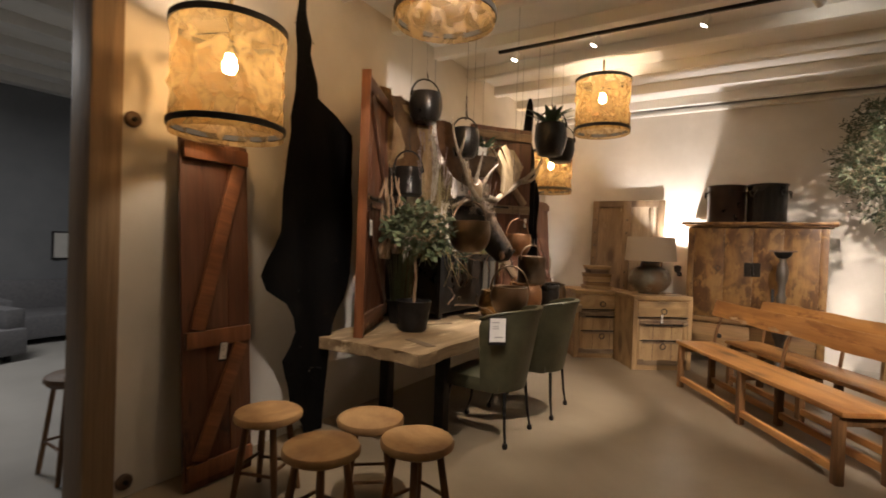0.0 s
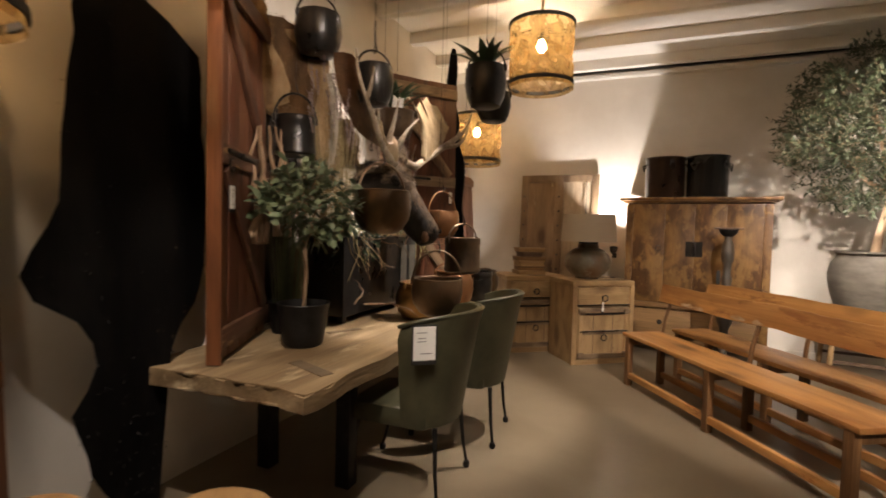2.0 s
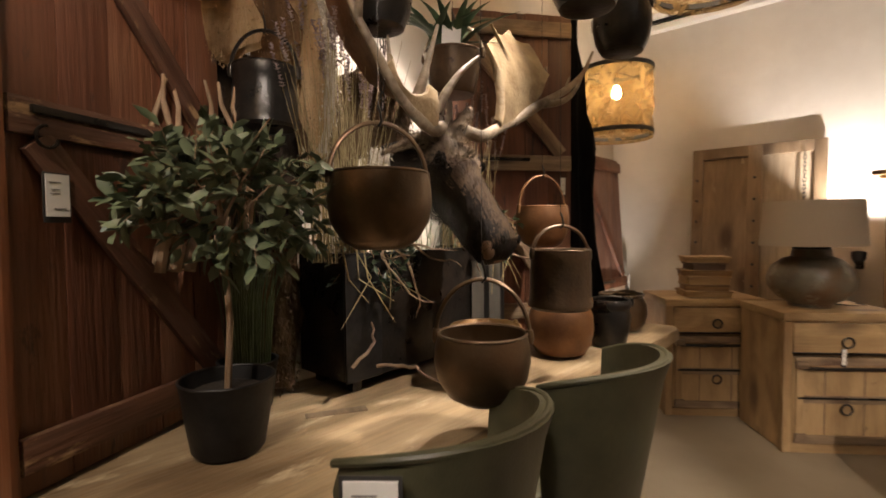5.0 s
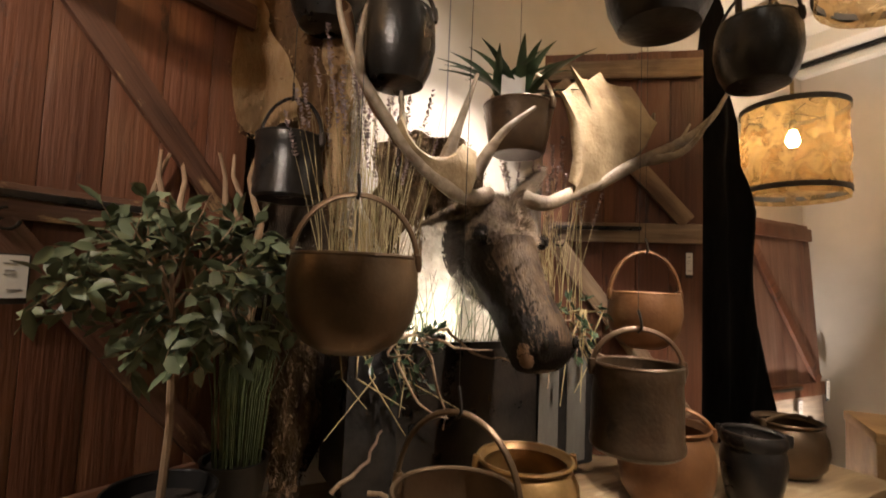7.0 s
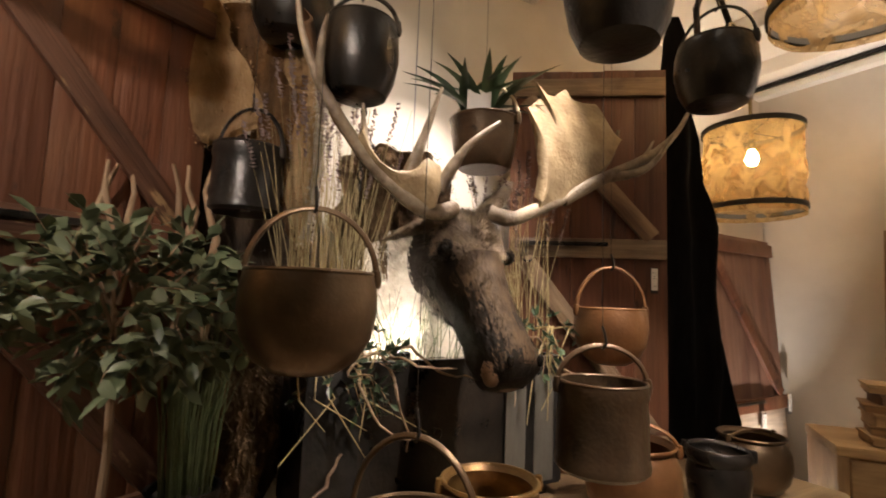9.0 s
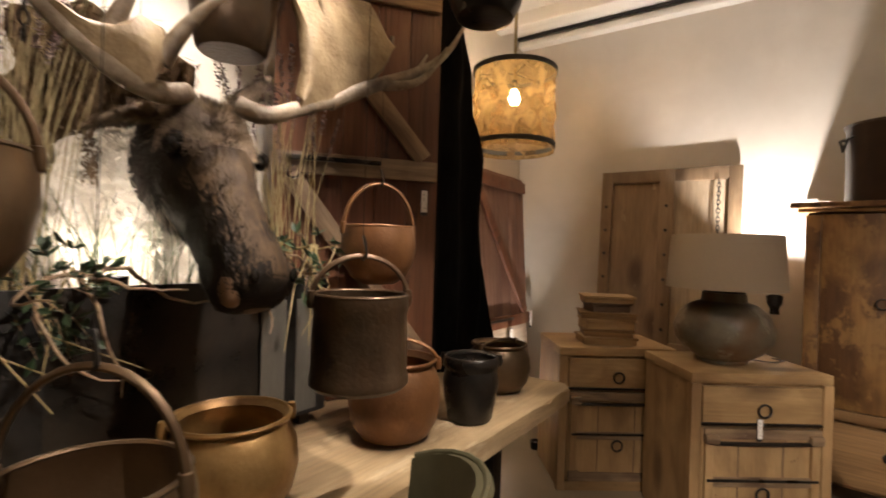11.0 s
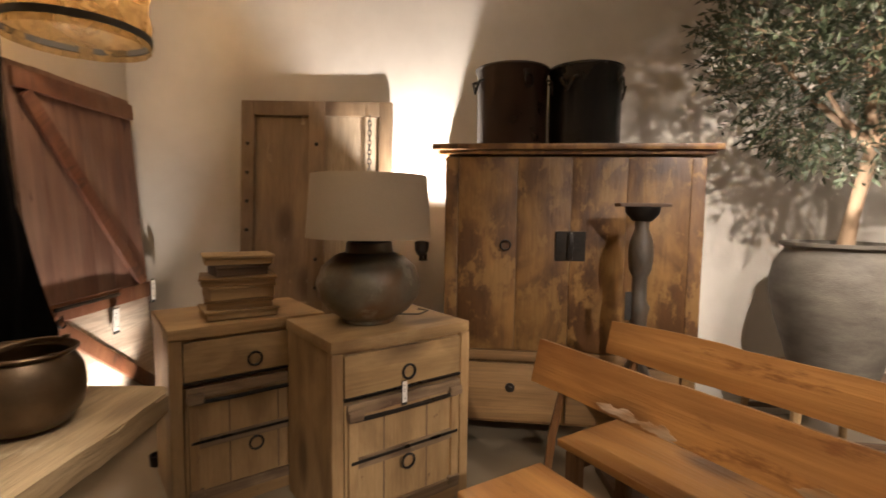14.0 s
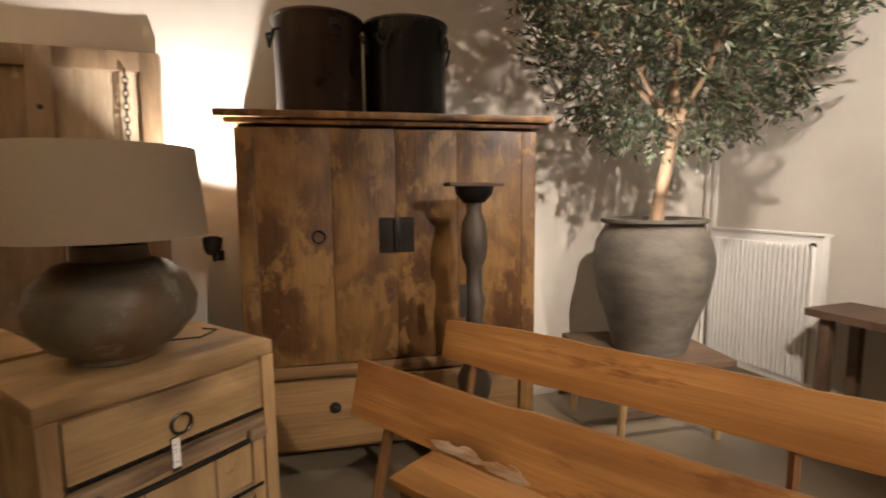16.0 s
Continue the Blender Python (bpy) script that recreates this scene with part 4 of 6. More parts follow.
def child_patch(name, label, paint, parent, rows, *fold, **kw):
    """Fur of another colour that follows the folds of the hide it belongs to."""
    ob = hanging_sheet(name, label, "", paint, pose(0, -0.016 if name == "belly_edge" else -0.008, 0), rows, *fold, **kw)
    ob.parent = parent
    return ob


hanging_sheet("black_cowhide", "black cowhide hanging down the wall from a hook", "hide", COW_HIDE, pose(-2.30, 0, 0, 0, 0, 90),
              [(3.40, 1.88, 1.91), (2.85, 1.83, 1.98), (2.5, 1.81, 2.06), (2.33, 1.80, 2.42), (1.6, 1.75, 2.48), (1.21, 1.63, 2.46), (1.04, 1.80, 2.40), (0.92, 1.88, 2.24), (0.66, 1.79, 2.22), (0.4, 1.86, 2.22), (0.08, 2.02, 2.20)], 0.035, 5, tufts=500, tuft=0.03)
hanging_sheet("black_drape", "black folded fabric hanging from a ceiling hook beside the door", "fabric", BLACK_HIDE, pose(-2.12, 0, 0, 0, 0, 90),
              [(3.42, 5.50, 5.54), (3.2, 5.40, 5.66), (2.6, 5.33, 5.78), (1.6, 5.28, 6.02), (0.30, 5.26, 6.22)], 0.05, 8, seed=2.0)
hide = hanging_sheet("tan_cowhide", "brown hide with a golden flank draped out from the wall", "hide", TAN_HIDE, pose(-2.50, 3.12, 0, 0, 0, 39),
                     [(2.86, -0.08, 0.10), (2.74, -0.06, 0.30), (2.6, 0.02, 0.40), (2.4, 0.07, 0.44), (2.2, 0.08, 0.46), (2.0, 0.20, 0.45), (1.9, 0.30, 0.43), (1.78, 0.36, 0.40)], 0.03, 7, seed=4.0, ragged=0.02, tufts=1700, tuft=0.026)
child_patch("golden_flank", "golden tan flank fur", GOAT_HIDE, hide, [(2.78, 0.10, 0.25), (2.6, 0.26, 0.40), (2.4, 0.31, 0.44), (2.2, 0.32, 0.46), (2.0, 0.30, 0.45), (1.82, 0.36, 0.41)], 0.03, 7, n=10, seed=4.0, ragged=0.03, tufts=700, tuft=0.026)
child_patch("belly_edge", "pale golden-white belly fur", WHITE_HIDE, hide, [(2.52, 0.40, 0.425), (2.4, 0.405, 0.45), (2.2, 0.42, 0.475), (2.0, 0.41, 0.46), (1.84, 0.38, 0.42)], 0.03, 7, n=5, seed=4.0, ragged=0.02, tufts=420, tuft=0.028)
hanging_sheet("dark_hide", "dark brown hide hanging behind the plants", "hide", DEEP_FUR, pose(-2.52, 0, 0, 0, 0, 90),
              [(2.3, 2.98, 3.42), (2.0, 2.96, 3.50), (1.6, 2.96, 3.48), (1.2, 3.0, 3.44), (0.80, 3.06, 3.38)], 0.03, 8, seed=14.0, ragged=0.04, tufts=900, tuft=0.04)
hanging_sheet("grey_fur", "small grizzled fur hanging between the plants and the trough", "hide", BROWN_FUR, pose(-2.30, 0, 0, 0, 0, 90),
              [(1.44, 3.18, 3.28), (1.3, 3.15, 3.33), (1.1, 3.13, 3.34), (0.93, 3.14, 3.30), (0.82, 3.18, 3.26)], 0.05, 9, n=12, seed=8.0, ragged=0.05, tufts=900, tuft=0.04)
hanging_sheet("brown_fur", "brown shaggy fur hanging on the wall above the trough", "hide", BROWN_FUR, pose(-2.40, 0, 0, 0, 0, 90),
              [(2.34, 3.72, 4.02), (2.24, 3.58, 4.12), (2.05, 3.52, 4.16), (1.86, 3.56, 4.14), (1.74, 3.64, 4.1)], 0.06, 9, seed=5.0, ragged=0.08, tufts=1600, tuft=0.06)
hanging_sheet("sheepskin", "pale sheepskin standing in the trough behind the mounted head", "hide", WHITE_HIDE, pose(-2.32, 0, 0, 0, 0, 90),
              [(1.92, 3.74, 3.86), (1.82, 3.66, 3.98), (1.68, 3.62, 4.10), (1.5, 3.56, 4.20), (1.37, 3.50, 4.22)], 0.06, 8, seed=7.0, ragged=0.10, tufts=1800, tuft=0.06)


def stool(m, r=0.19):
    s = thing("stool", "round elm stool with a thick worn seat on splayed legs", "stool", m, "round wooden stools")
    part("seat", lathe(BM(), [(0.0, 0.45), (r * 0.92, 0.45), (r, 0.462), (r * 1.01, 0.482), (r * 0.97, 0.497), (r * 0.8, 0.502), (0.0, 0.498)], 36, wobble=0.03), STOOL_WOOD, s)
    for a in (45, 135, 225, 315):
        c, q = math.cos(radians(a)), math.sin(radians(a))
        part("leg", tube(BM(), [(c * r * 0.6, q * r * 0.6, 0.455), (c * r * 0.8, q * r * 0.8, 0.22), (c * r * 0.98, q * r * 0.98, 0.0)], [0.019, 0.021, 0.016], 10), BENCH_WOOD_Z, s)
    for a, z in ((45, 0.17), (135, 0.2), (225, 0.17), (315, 0.2)):
        p, q = radians(a), radians(a + 90)
        k = r * 0.83
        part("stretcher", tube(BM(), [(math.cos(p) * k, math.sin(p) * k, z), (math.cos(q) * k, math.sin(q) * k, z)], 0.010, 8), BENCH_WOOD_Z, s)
    return s


first = stool(pose(-1.38, 1.28, 0))
for x, y, a in ((-1.44, 1.72, 40), (-1.05, 1.63, 75)):
    copy_thing(first, pose(x, y, 0, 0, 0, a))
copy_thing(first, pose(-1.97, 1.43, 0, 0, 0, 20))

# ---- the mounted head ----
def loft(bm, rings, seg=20, mat=0):
    """rings: centre, axis, half width, half height."""
    loops = []
    for c, ax, w, h in rings:
        ax = Vector(ax).normalized()
        side = ax.cross(Vector((0, 0, 1))).normalized()
        up = side.cross(ax).normalized()
        loops.append([bm.verts.new(Vector(c) + side * w * math.cos(2 * math.pi * k / seg) + up * h * math.sin(2 * math.pi * k / seg)) for k in range(seg)])
    faces = []
    for a, b in zip(loops, loops[1:]):
        for i in range(seg):
            faces.append(bm.faces.new((a[i], a[(i + 1) % seg], b[(i + 1) % seg], b[i])))
    faces += [bm.faces.new(loops[0][::-1]), bm.faces.new(loops[-1])]
    for f in faces:
        f.material_index = mat
    return faces


def tine(bm, pts, r0, mat=2):
    n0 = len(bm.faces)
    p = [Vector(q) for q in pts]
    p = [p[0] * 2 - p[1]] + p + [p[-1] * 2 - p[-2]]
    line = []
    for a, b, c, d in zip(p, p[1:], p[2:], p[3:]):
        for u in (0.0, 0.25, 0.5, 0.75):
            line.append(0.5 * (2 * b + (c - a) * u + (2 * a - 5 * b + 4 * c - d) * u * u + (3 * b - a - 3 * c + d) * u ** 3))
    line.append(p[-2])
    k = len(line)
    tube(bm, line, [(r0 * (1 - 0.85 * i / (k - 1)) + 0.003) * (1 + 0.12 * noise.noise(line[i] * 23)) for i in range(k)], 10)
    bm.faces.ensure_lookup_table()
    for f in bm.faces[n0:]:
        f.material_index = mat


def palm_plate(bm, spine, edge, thick, mat=2):
    """A curved antler plate between two edges of equal count."""
    n0 = len(bm.faces)
    front, back = [], []
    for p, q in zip(spine, edge):
        p, q = Vector(p), Vector(q)
        for f, row in ((0, front), (1, back)):
            line = []
            for i in range(6):
                u = i / 5
                v = p.lerp(q, u) + Vector((0.03 * math.sin(math.pi * u) + (thick if f else 0) * (1 - 0.7 * u), 0, 0))
                line.append(bm.verts.new(v))
            row.append(line)
    for rows in (front, back):
        for a, b in zip(rows, rows[1:]):
            for i in range(5):
                bm.faces.new((a[i], a[i + 1], b[i + 1], b[i]))
    for k in (0, -1):
        for i in range(5):
            bm.faces.new((front[k][i], front[k][i + 1], back[k][i + 1], back[k][i]))
    for a, b in zip(range(len(spine) - 1), range(1, len(spine))):
        for i in (0, 5):
            bm.faces.new((front[a][i], front[b][i], back[b][i], back[a][i]))
    bm.faces.ensure_lookup_table()
    for f in bm.faces[n0:]:
        f.material_index = mat


def smoothline(pts, n):
    """n points evenly along a broken line."""
    pts = [Vector(p) for p in pts]
    d = [0.0]
    for a, b in zip(pts, pts[1:]):
        d.append(d[-1] + (b - a).length)
    out = []
    for i in range(n):
        s = d[-1] * i / (n - 1)
        k = max(j for j in range(len(d)) if d[j] <= s + 1e-9)
        k = min(k, len(pts) - 2)
        out.append(pts[k].lerp(pts[k + 1], (s - d[k]) / max(d[k + 1] - d[k], 1e-9)))
    return out


def blob(bm, at, r, mat, squash=(1, 1, 1)):
    n1 = len(bm.faces)
    bmesh.ops.create_uvsphere(bm, u_segments=14, v_segments=10, radius=r, matrix=Matrix.Translation(at) @ Matrix.Diagonal((*squash, 1)))
    bm.faces.ensure_lookup_table()
    for f in bm.faces[n1:]:
        f.material_index = mat


def mounted_head():
    bm = BM()
    # sections from the wall to the nose: top (x, z), bottom (x, z), half width, middle y
    rings = [((-2.42, 1.97), (-2.42, 1.66), 0.085, 3.95), ((-2.24, 1.98), (-2.22, 1.64), 0.088, 3.945), ((-2.10, 2.00), (-2.12, 1.58), 0.110, 3.94),
             ((-1.97, 2.00), (-2.06, 1.56), 0.128, 3.94), ((-1.905, 1.965), (-2.01, 1.55), 0.140, 3.94), ((-1.86, 1.90), (-1.965, 1.53), 0.140, 3.94),
             ((-1.815, 1.83), (-1.92, 1.505), 0.126, 3.935), ((-1.765, 1.755), (-1.88, 1.47), 0.114, 3.93), ((-1.715, 1.68), (-1.84, 1.435), 0.107, 3.925),
             ((-1.67, 1.61), (-1.80, 1.40), 0.107, 3.925), ((-1.63, 1.545), (-1.765, 1.375), 0.115, 3.93), ((-1.60, 1.49), (-1.74, 1.352), 0.121, 3.935),
             ((-1.588, 1.44), (-1.72, 1.338), 0.117, 3.94), ((-1.60, 1.395), (-1.70, 1.332), 0.085, 3.94), ((-1.625, 1.365), (-1.675, 1.337), 0.04, 3.94)]
    seg, loops = 28, []
    for k, (t, b, w, y) in enumerate(rings):
        t, b = Vector((t[0], y, t[1])), Vector((b[0], y, b[1]))
        c, h = (t + b) / 2, (t - b) / 2
        line = []
        for i in range(seg):
            a = 2 * math.pi * i / seg
            ca, sa = math.cos(a), math.sin(a)
            ww = w * (1.0 if k < 6 else 0.90) * (1.0 + (0.10 * sa if k in (4, 5, 6) else -0.10 * max(sa, 0) if 7 <= k <= 10 else 0.0))
            ww *= 1.0 - (0.22 * max(0.0, -sa - 0.2) if k < 9 else 0.0)
            line.append(bm.verts.new(c + h * math.copysign(abs(sa) ** 0.85, sa) + Vector((0, ww * math.copysign(abs(ca) ** 0.8, ca), 0))))
        loops.append(line)
    for k, (p, q) in enumerate(zip(loops, loops[1:])):
        for i in range(seg):
            f = bm.faces.new((p[i], p[(i + 1) % seg], q[(i + 1) % seg], q[i]))
            # browner on top, darker at the sides: fur colour plus painted light and shade
            s = math.sin(2 * math.pi * (i + 0.5) / seg) + 0.5 * noise.noise(f.calc_center_median() * 17)
            f.material_index = 1 if 2 <= k <= 5 and s > 0.45 else 5 if 4 <= k <= 11 and s > 0.45 + 0.1 * max(0, k - 6) else 4 if k >= 12 and s < 0.3 and abs(f.calc_center_median().y - 3.95) < 0.04 else 0
    bm.faces.new(loops[0][::-1])
    bm.faces.new(loops[-1]).material_index = 4
    rough_up(bm, 0.012, 9)
    # brow ridges, eyes with lids, nostrils, underlip
    for s in (-1, 1):
        y0 = 3.94 + s * 0.136
        blob(bm, (-1.905, 3.94 + s * 0.118, 1.832), 0.04, 0, (1.0, 0.6, 0.8))
        blob(bm, (-1.868, y0, 1.806), 0.022, 3, (1, 0.8, 0.9))
        tube(bm, arc((-1.872, y0 + s * 0.012, 1.806), 0.026, -20, 200, 9, "xz", 0.75), 0.0075, 6)
        tube(bm, arc((-1.872, y0 + s * 0.010, 1.804), 0.026, 190, 350, 7, "xz", 0.7), 0.005, 6)
        blob(bm, (-1.592, 3.95 + s * 0.062, 1.452), 0.016, 3, (0.5, 0.8, 1.3))
    blob(bm, (-1.655, 3.860, 1.420), 0.050, 4, (0.8, 0.7, 1.15))
    # ears
    for base, tip, wide in (((-1.995, 4.04, 1.975), (-2.04, 4.23, 2.17), 0.058), ((-2.02, 3.82, 1.945), (-2.13, 3.66, 1.86), 0.05)):
        a, b = Vector(base), Vector(tip)
        d = b - a
        loft(bm, [(a, d, wide * 0.5, wide * 0.5), (a + d * 0.3, d, wide * 0.95, wide * 0.5), (a + d * 0.6, d, wide * 0.85, wide * 0.35), (a + d * 0.85, d, wide * 0.45, wide * 0.2), (b, d, 0.006, 0.005)], 14, 1)
    # hair: short and sleek down the face, longer on the poll, cheeks, throat and ears
    rnd = random.Random(77)
    bm.normal_update()
    coat = [(f.calc_center_median(), f.normal.copy(), f.material_index, f.calc_area()) for f in bm.faces if f.material_index in (0, 1, 5)]
    for c, nn, mi, area in coat:
        if c.x < -2.30:
            continue
        face = c.x > -1.98 and mi != 1
        throat = c.z < 1.66 and c.x < -1.95
        size, lift, many = (0.020, 0.05, 80000) if face else (0.045, 0.35, 34000) if throat else (0.030, 0.55, 60000) if mi == 1 else (0.034, 0.30, 36000)
        back = Vector((-0.45, 0.0, 0.85)) if face else Vector((0.25, 0.0, -0.9)) if throat else Vector((-0.8, 0.0, -0.35))
        reach = math.sqrt(area) * 0.8
        for _ in range(min(int(area * many), 110)):
            o = Vector((rnd.uniform(-1, 1), rnd.uniform(-1, 1), rnd.uniform(-1, 1)))
            o -= nn * o.dot(nn)
            root = c + o * reach - nn * 0.002
            d = nn * lift * rnd.uniform(0.5, 1.3) + (back - nn * back.dot(nn)) + o * 0.3
            d = d.normalized() * size * rnd.uniform(0.5, 1.1)
            side = d.cross(nn).normalized() * rnd.uniform(0.0010, 0.0018)
            f = bm.faces.new((bm.verts.new(root - side), bm.verts.new(root + side), bm.verts.new(root + d)))
            f.material_index = 7 if throat and c.y < 3.93 and rnd.random() < 0.55 else mi
    # antlers: a slim swept beam with a small palm on one side, a broad scalloped palm on the other
    X = -1.86
    tine(bm, [(X - 0.07, 3.86, 1.985), (X - 0.02, 3.78, 1.955), (X, 3.70, 1.955), (X + 0.01, 3.62, 1.985), (X + 0.02, 3.52, 2.045), (X + 0.03, 3.43, 2.125), (X + 0.03, 3.36, 2.21), (X + 0.02, 3.30, 2.30), (X, 3.26, 2.40), (X - 0.01, 3.23, 2.50), (X - 0.01, 3.215, 2.60)], 0.031, 6)
    palm_plate(bm, smoothline([(X, 3.70, 1.95), (X + 0.01, 3.58, 2.0), (X + 0.02, 3.46, 2.09), (X + 0.02, 3.42, 2.14)], 9),
               [(X, 3.735, 1.965), (X, 3.77, 2.05), (X, 3.755, 2.12), (X, 3.70, 2.14), (X, 3.65, 2.09), (X, 3.58, 2.07), (X + 0.01, 3.52, 2.08), (X + 0.02, 3.47, 2.13), (X + 0.03, 3.44, 2.20)], 0.022)
    for pts, r in ((((X, 3.63, 2.06), (X + 0.01, 3.655, 2.14), (X + 0.02, 3.685, 2.24), (X + 0.03, 3.735, 2.40)), 0.026), (((X, 3.755, 2.03), (X + 0.03, 3.80, 2.13), (X + 0.06, 3.86, 2.22), (X + 0.08, 3.965, 2.31)), 0.024),
                   (((X + 0.02, 3.46, 2.10), (X + 0.03, 3.45, 2.17), (X + 0.03, 3.445, 2.21), (X + 0.03, 3.44, 2.27)), 0.014), (((X + 0.02, 3.30, 2.30), (X + 0.06, 3.28, 2.37), (X + 0.08, 3.28, 2.44), (X + 0.08, 3.29, 2.50)), 0.014)):
        tine(bm, pts, r, 6)
    rise = smoothline([(X + 0.01, 3.62, 1.99), (X + 0.02, 3.52, 2.05), (X + 0.03, 3.43, 2.13), (X + 0.02, 3.34, 2.25), (X + 0.01, 3.28, 2.37), (X - 0.01, 3.24, 2.50)], 12)
    rear = [(X - 0.06, 3.62, 2.05), (X - 0.12, 3.56, 2.09), (X - 0.17, 3.51, 2.14), (X - 0.20, 3.47, 2.21), (X - 0.22, 3.42, 2.28), (X - 0.235, 3.385, 2.36), (X - 0.24, 3.35, 2.43), (X - 0.24, 3.325, 2.50), (X - 0.235, 3.30, 2.56), (X - 0.225, 3.285, 2.62), (X - 0.14, 3.27, 2.61), (X - 0.06, 3.25, 2.58)]
    blade = [[], []]
    for p, q in zip(rise, rear):
        p, q = Vector(p), Vector(q)
        for side in (0, 1):
            blade[side].append([bm.verts.new(p.lerp(q, u / 5) + Vector((0, (0.007 if side else -0.007) * (1 - 0.5 * u / 5) + 0.025 * math.sin(math.pi * u / 5), 0))) for u in range(6)])
    faces = []
    for side in (0, 1):
        for a, b in zip(blade[side], blade[side][1:]):
            faces += [bm.faces.new((a[k], a[k + 1], b[k + 1], b[k])) for k in range(5)]
    for k in (0, 5):
        faces += [bm.faces.new((blade[0][i][k], blade[0][i + 1][k], blade[1][i + 1][k], blade[1][i][k])) for i in range(11)]
    for i in (0, 11):
        faces += [bm.faces.new((blade[0][i][k], blade[0][i][k + 1], blade[1][i][k + 1], blade[1][i][k])) for k in range(5)]
    for f in faces:
        f.material_index = 8
    low = [(X - 0.05, 4.02, 1.985), (X, 4.09, 1.965), (X, 4.21, 2.015), (X + 0.01, 4.38, 2.095), (X + 0.02, 4.51, 2.19), (X + 0.03, 4.60, 2.28), (X + 0.03, 4.66, 2.38), (X + 0.03, 4.675, 2.44)]
    tine(bm, low, 0.032, 6)
    palm_plate(bm, smoothline(low[2:7], 15),
               [(X, 4.205, 2.07), (X - 0.01, 4.235, 2.18), (X - 0.03, 4.225, 2.34), (X - 0.05, 4.20, 2.46), (X - 0.06, 4.25, 2.50), (X - 0.06, 4.285, 2.53), (X - 0.07, 4.26, 2.60), (X - 0.07, 4.325, 2.555), (X - 0.07, 4.37, 2.56),
                (X - 0.07, 4.435, 2.61), (X - 0.07, 4.475, 2.57), (X - 0.06, 4.54, 2.565), (X - 0.05, 4.61, 2.575), (X - 0.03, 4.645, 2.47), (X, 4.66, 2.40)], 0.022)
    for pts, r in ((((X, 4.36, 2.08), (X + 0.05, 4.56, 2.195), (X + 0.10, 4.80, 2.325), (X + 0.13, 4.95, 2.45), (X + 0.14, 5.06, 2.60)), 0.03), (((X + 0.05, 4.58, 2.20), (X + 0.12, 4.70, 2.23), (X + 0.16, 4.78, 2.30), (X + 0.18, 4.87, 2.43)), 0.02),
                   (((X + 0.08, 4.66, 2.24), (X + 0.10, 4.74, 2.30), (X + 0.10, 4.78, 2.33), (X + 0.10, 4.83, 2.40)), 0.014)):
        tine(bm, pts, r, 6)
    ob = part("mounted_moose_head", bm, [FUR_DARK, FUR_BROWN, ANTLER, EYE_GLASS, LIP_SKIN, FUR_FACE, ANTLER_DARK, WHITE_HIDE, BACK_BONE])
    return tagged(ob, "mounted moose head with broad pale antlers above the trough", "trophy head")


mounted_head()


# ---- trough, plants and pots ----
def trough():
    t = thing("steel_trough", "long dark steel trough on short feet standing on the table", "planter", pose(0, 0, 0))
    x0, x1, y0, y1, z0, z1 = -2.40, -2.06, 3.38, 4.56, 0.84, 1.40
    part("front_panel", box(BM(), (x1, (y0 + y1) / 2, (z0 + z1) / 2), (0.02, y1 - y0, z1 - z0), bevel=0.004), IRON, t)
    part("back_panel", box(BM(), (x0, (y0 + y1) / 2, (z0 + z1) / 2), (0.02, y1 - y0, z1 - z0), bevel=0.004), IRON, t)
    for y in (y0 + 0.01, y1 - 0.01):
        part("end_panel", box(BM(), ((x0 + x1) / 2, y, (z0 + z1) / 2), (x1 - x0 - 0.022, 0.02, z1 - z0), bevel=0.004), IRON, t)
    part("base", box(BM(), ((x0 + x1) / 2, (y0 + y1) / 2, z0 + 0.012), (x1 - x0 - 0.022, y1 - y0 - 0.044, 0.02)), IRON, t)
    part("soil", box(BM(), ((x0 + x1) / 2, (y0 + y1) / 2, z1 - 0.14), (x1 - x0 - 0.024, y1 - y0 - 0.046, 0.2)), BARK, t)
    for y in (y0 + 0.01, y1 - 0.20):
        part("strap", box(BM(), (x1 + 0.014, y + 0.08, (z0 + z1) / 2), (0.012, 0.2, z1 - z0), bevel=0.003), BLACK_STEEL, t)
    # two pale strips paint the light on the front panel
    for y in (4.28, 4.44):
        part("strip", box(BM(), (x1 + 0.022, y, (z0 + z1) / 2 - 0.03), (0.006, 0.11, z1 - z0 - 0.10), bevel=0.002), LIT_STEEL, t, "paler strip painting the light on the steel front")
    for x in (x0 + 0.05, x1 - 0.05):
        for y in (y0 + 0.08, y1 - 0.08):
            part("foot", box(BM(), (x, y, 0.811), (0.05, 0.05, 0.058), bevel=0.004), IRON, t)
    return t


trough()


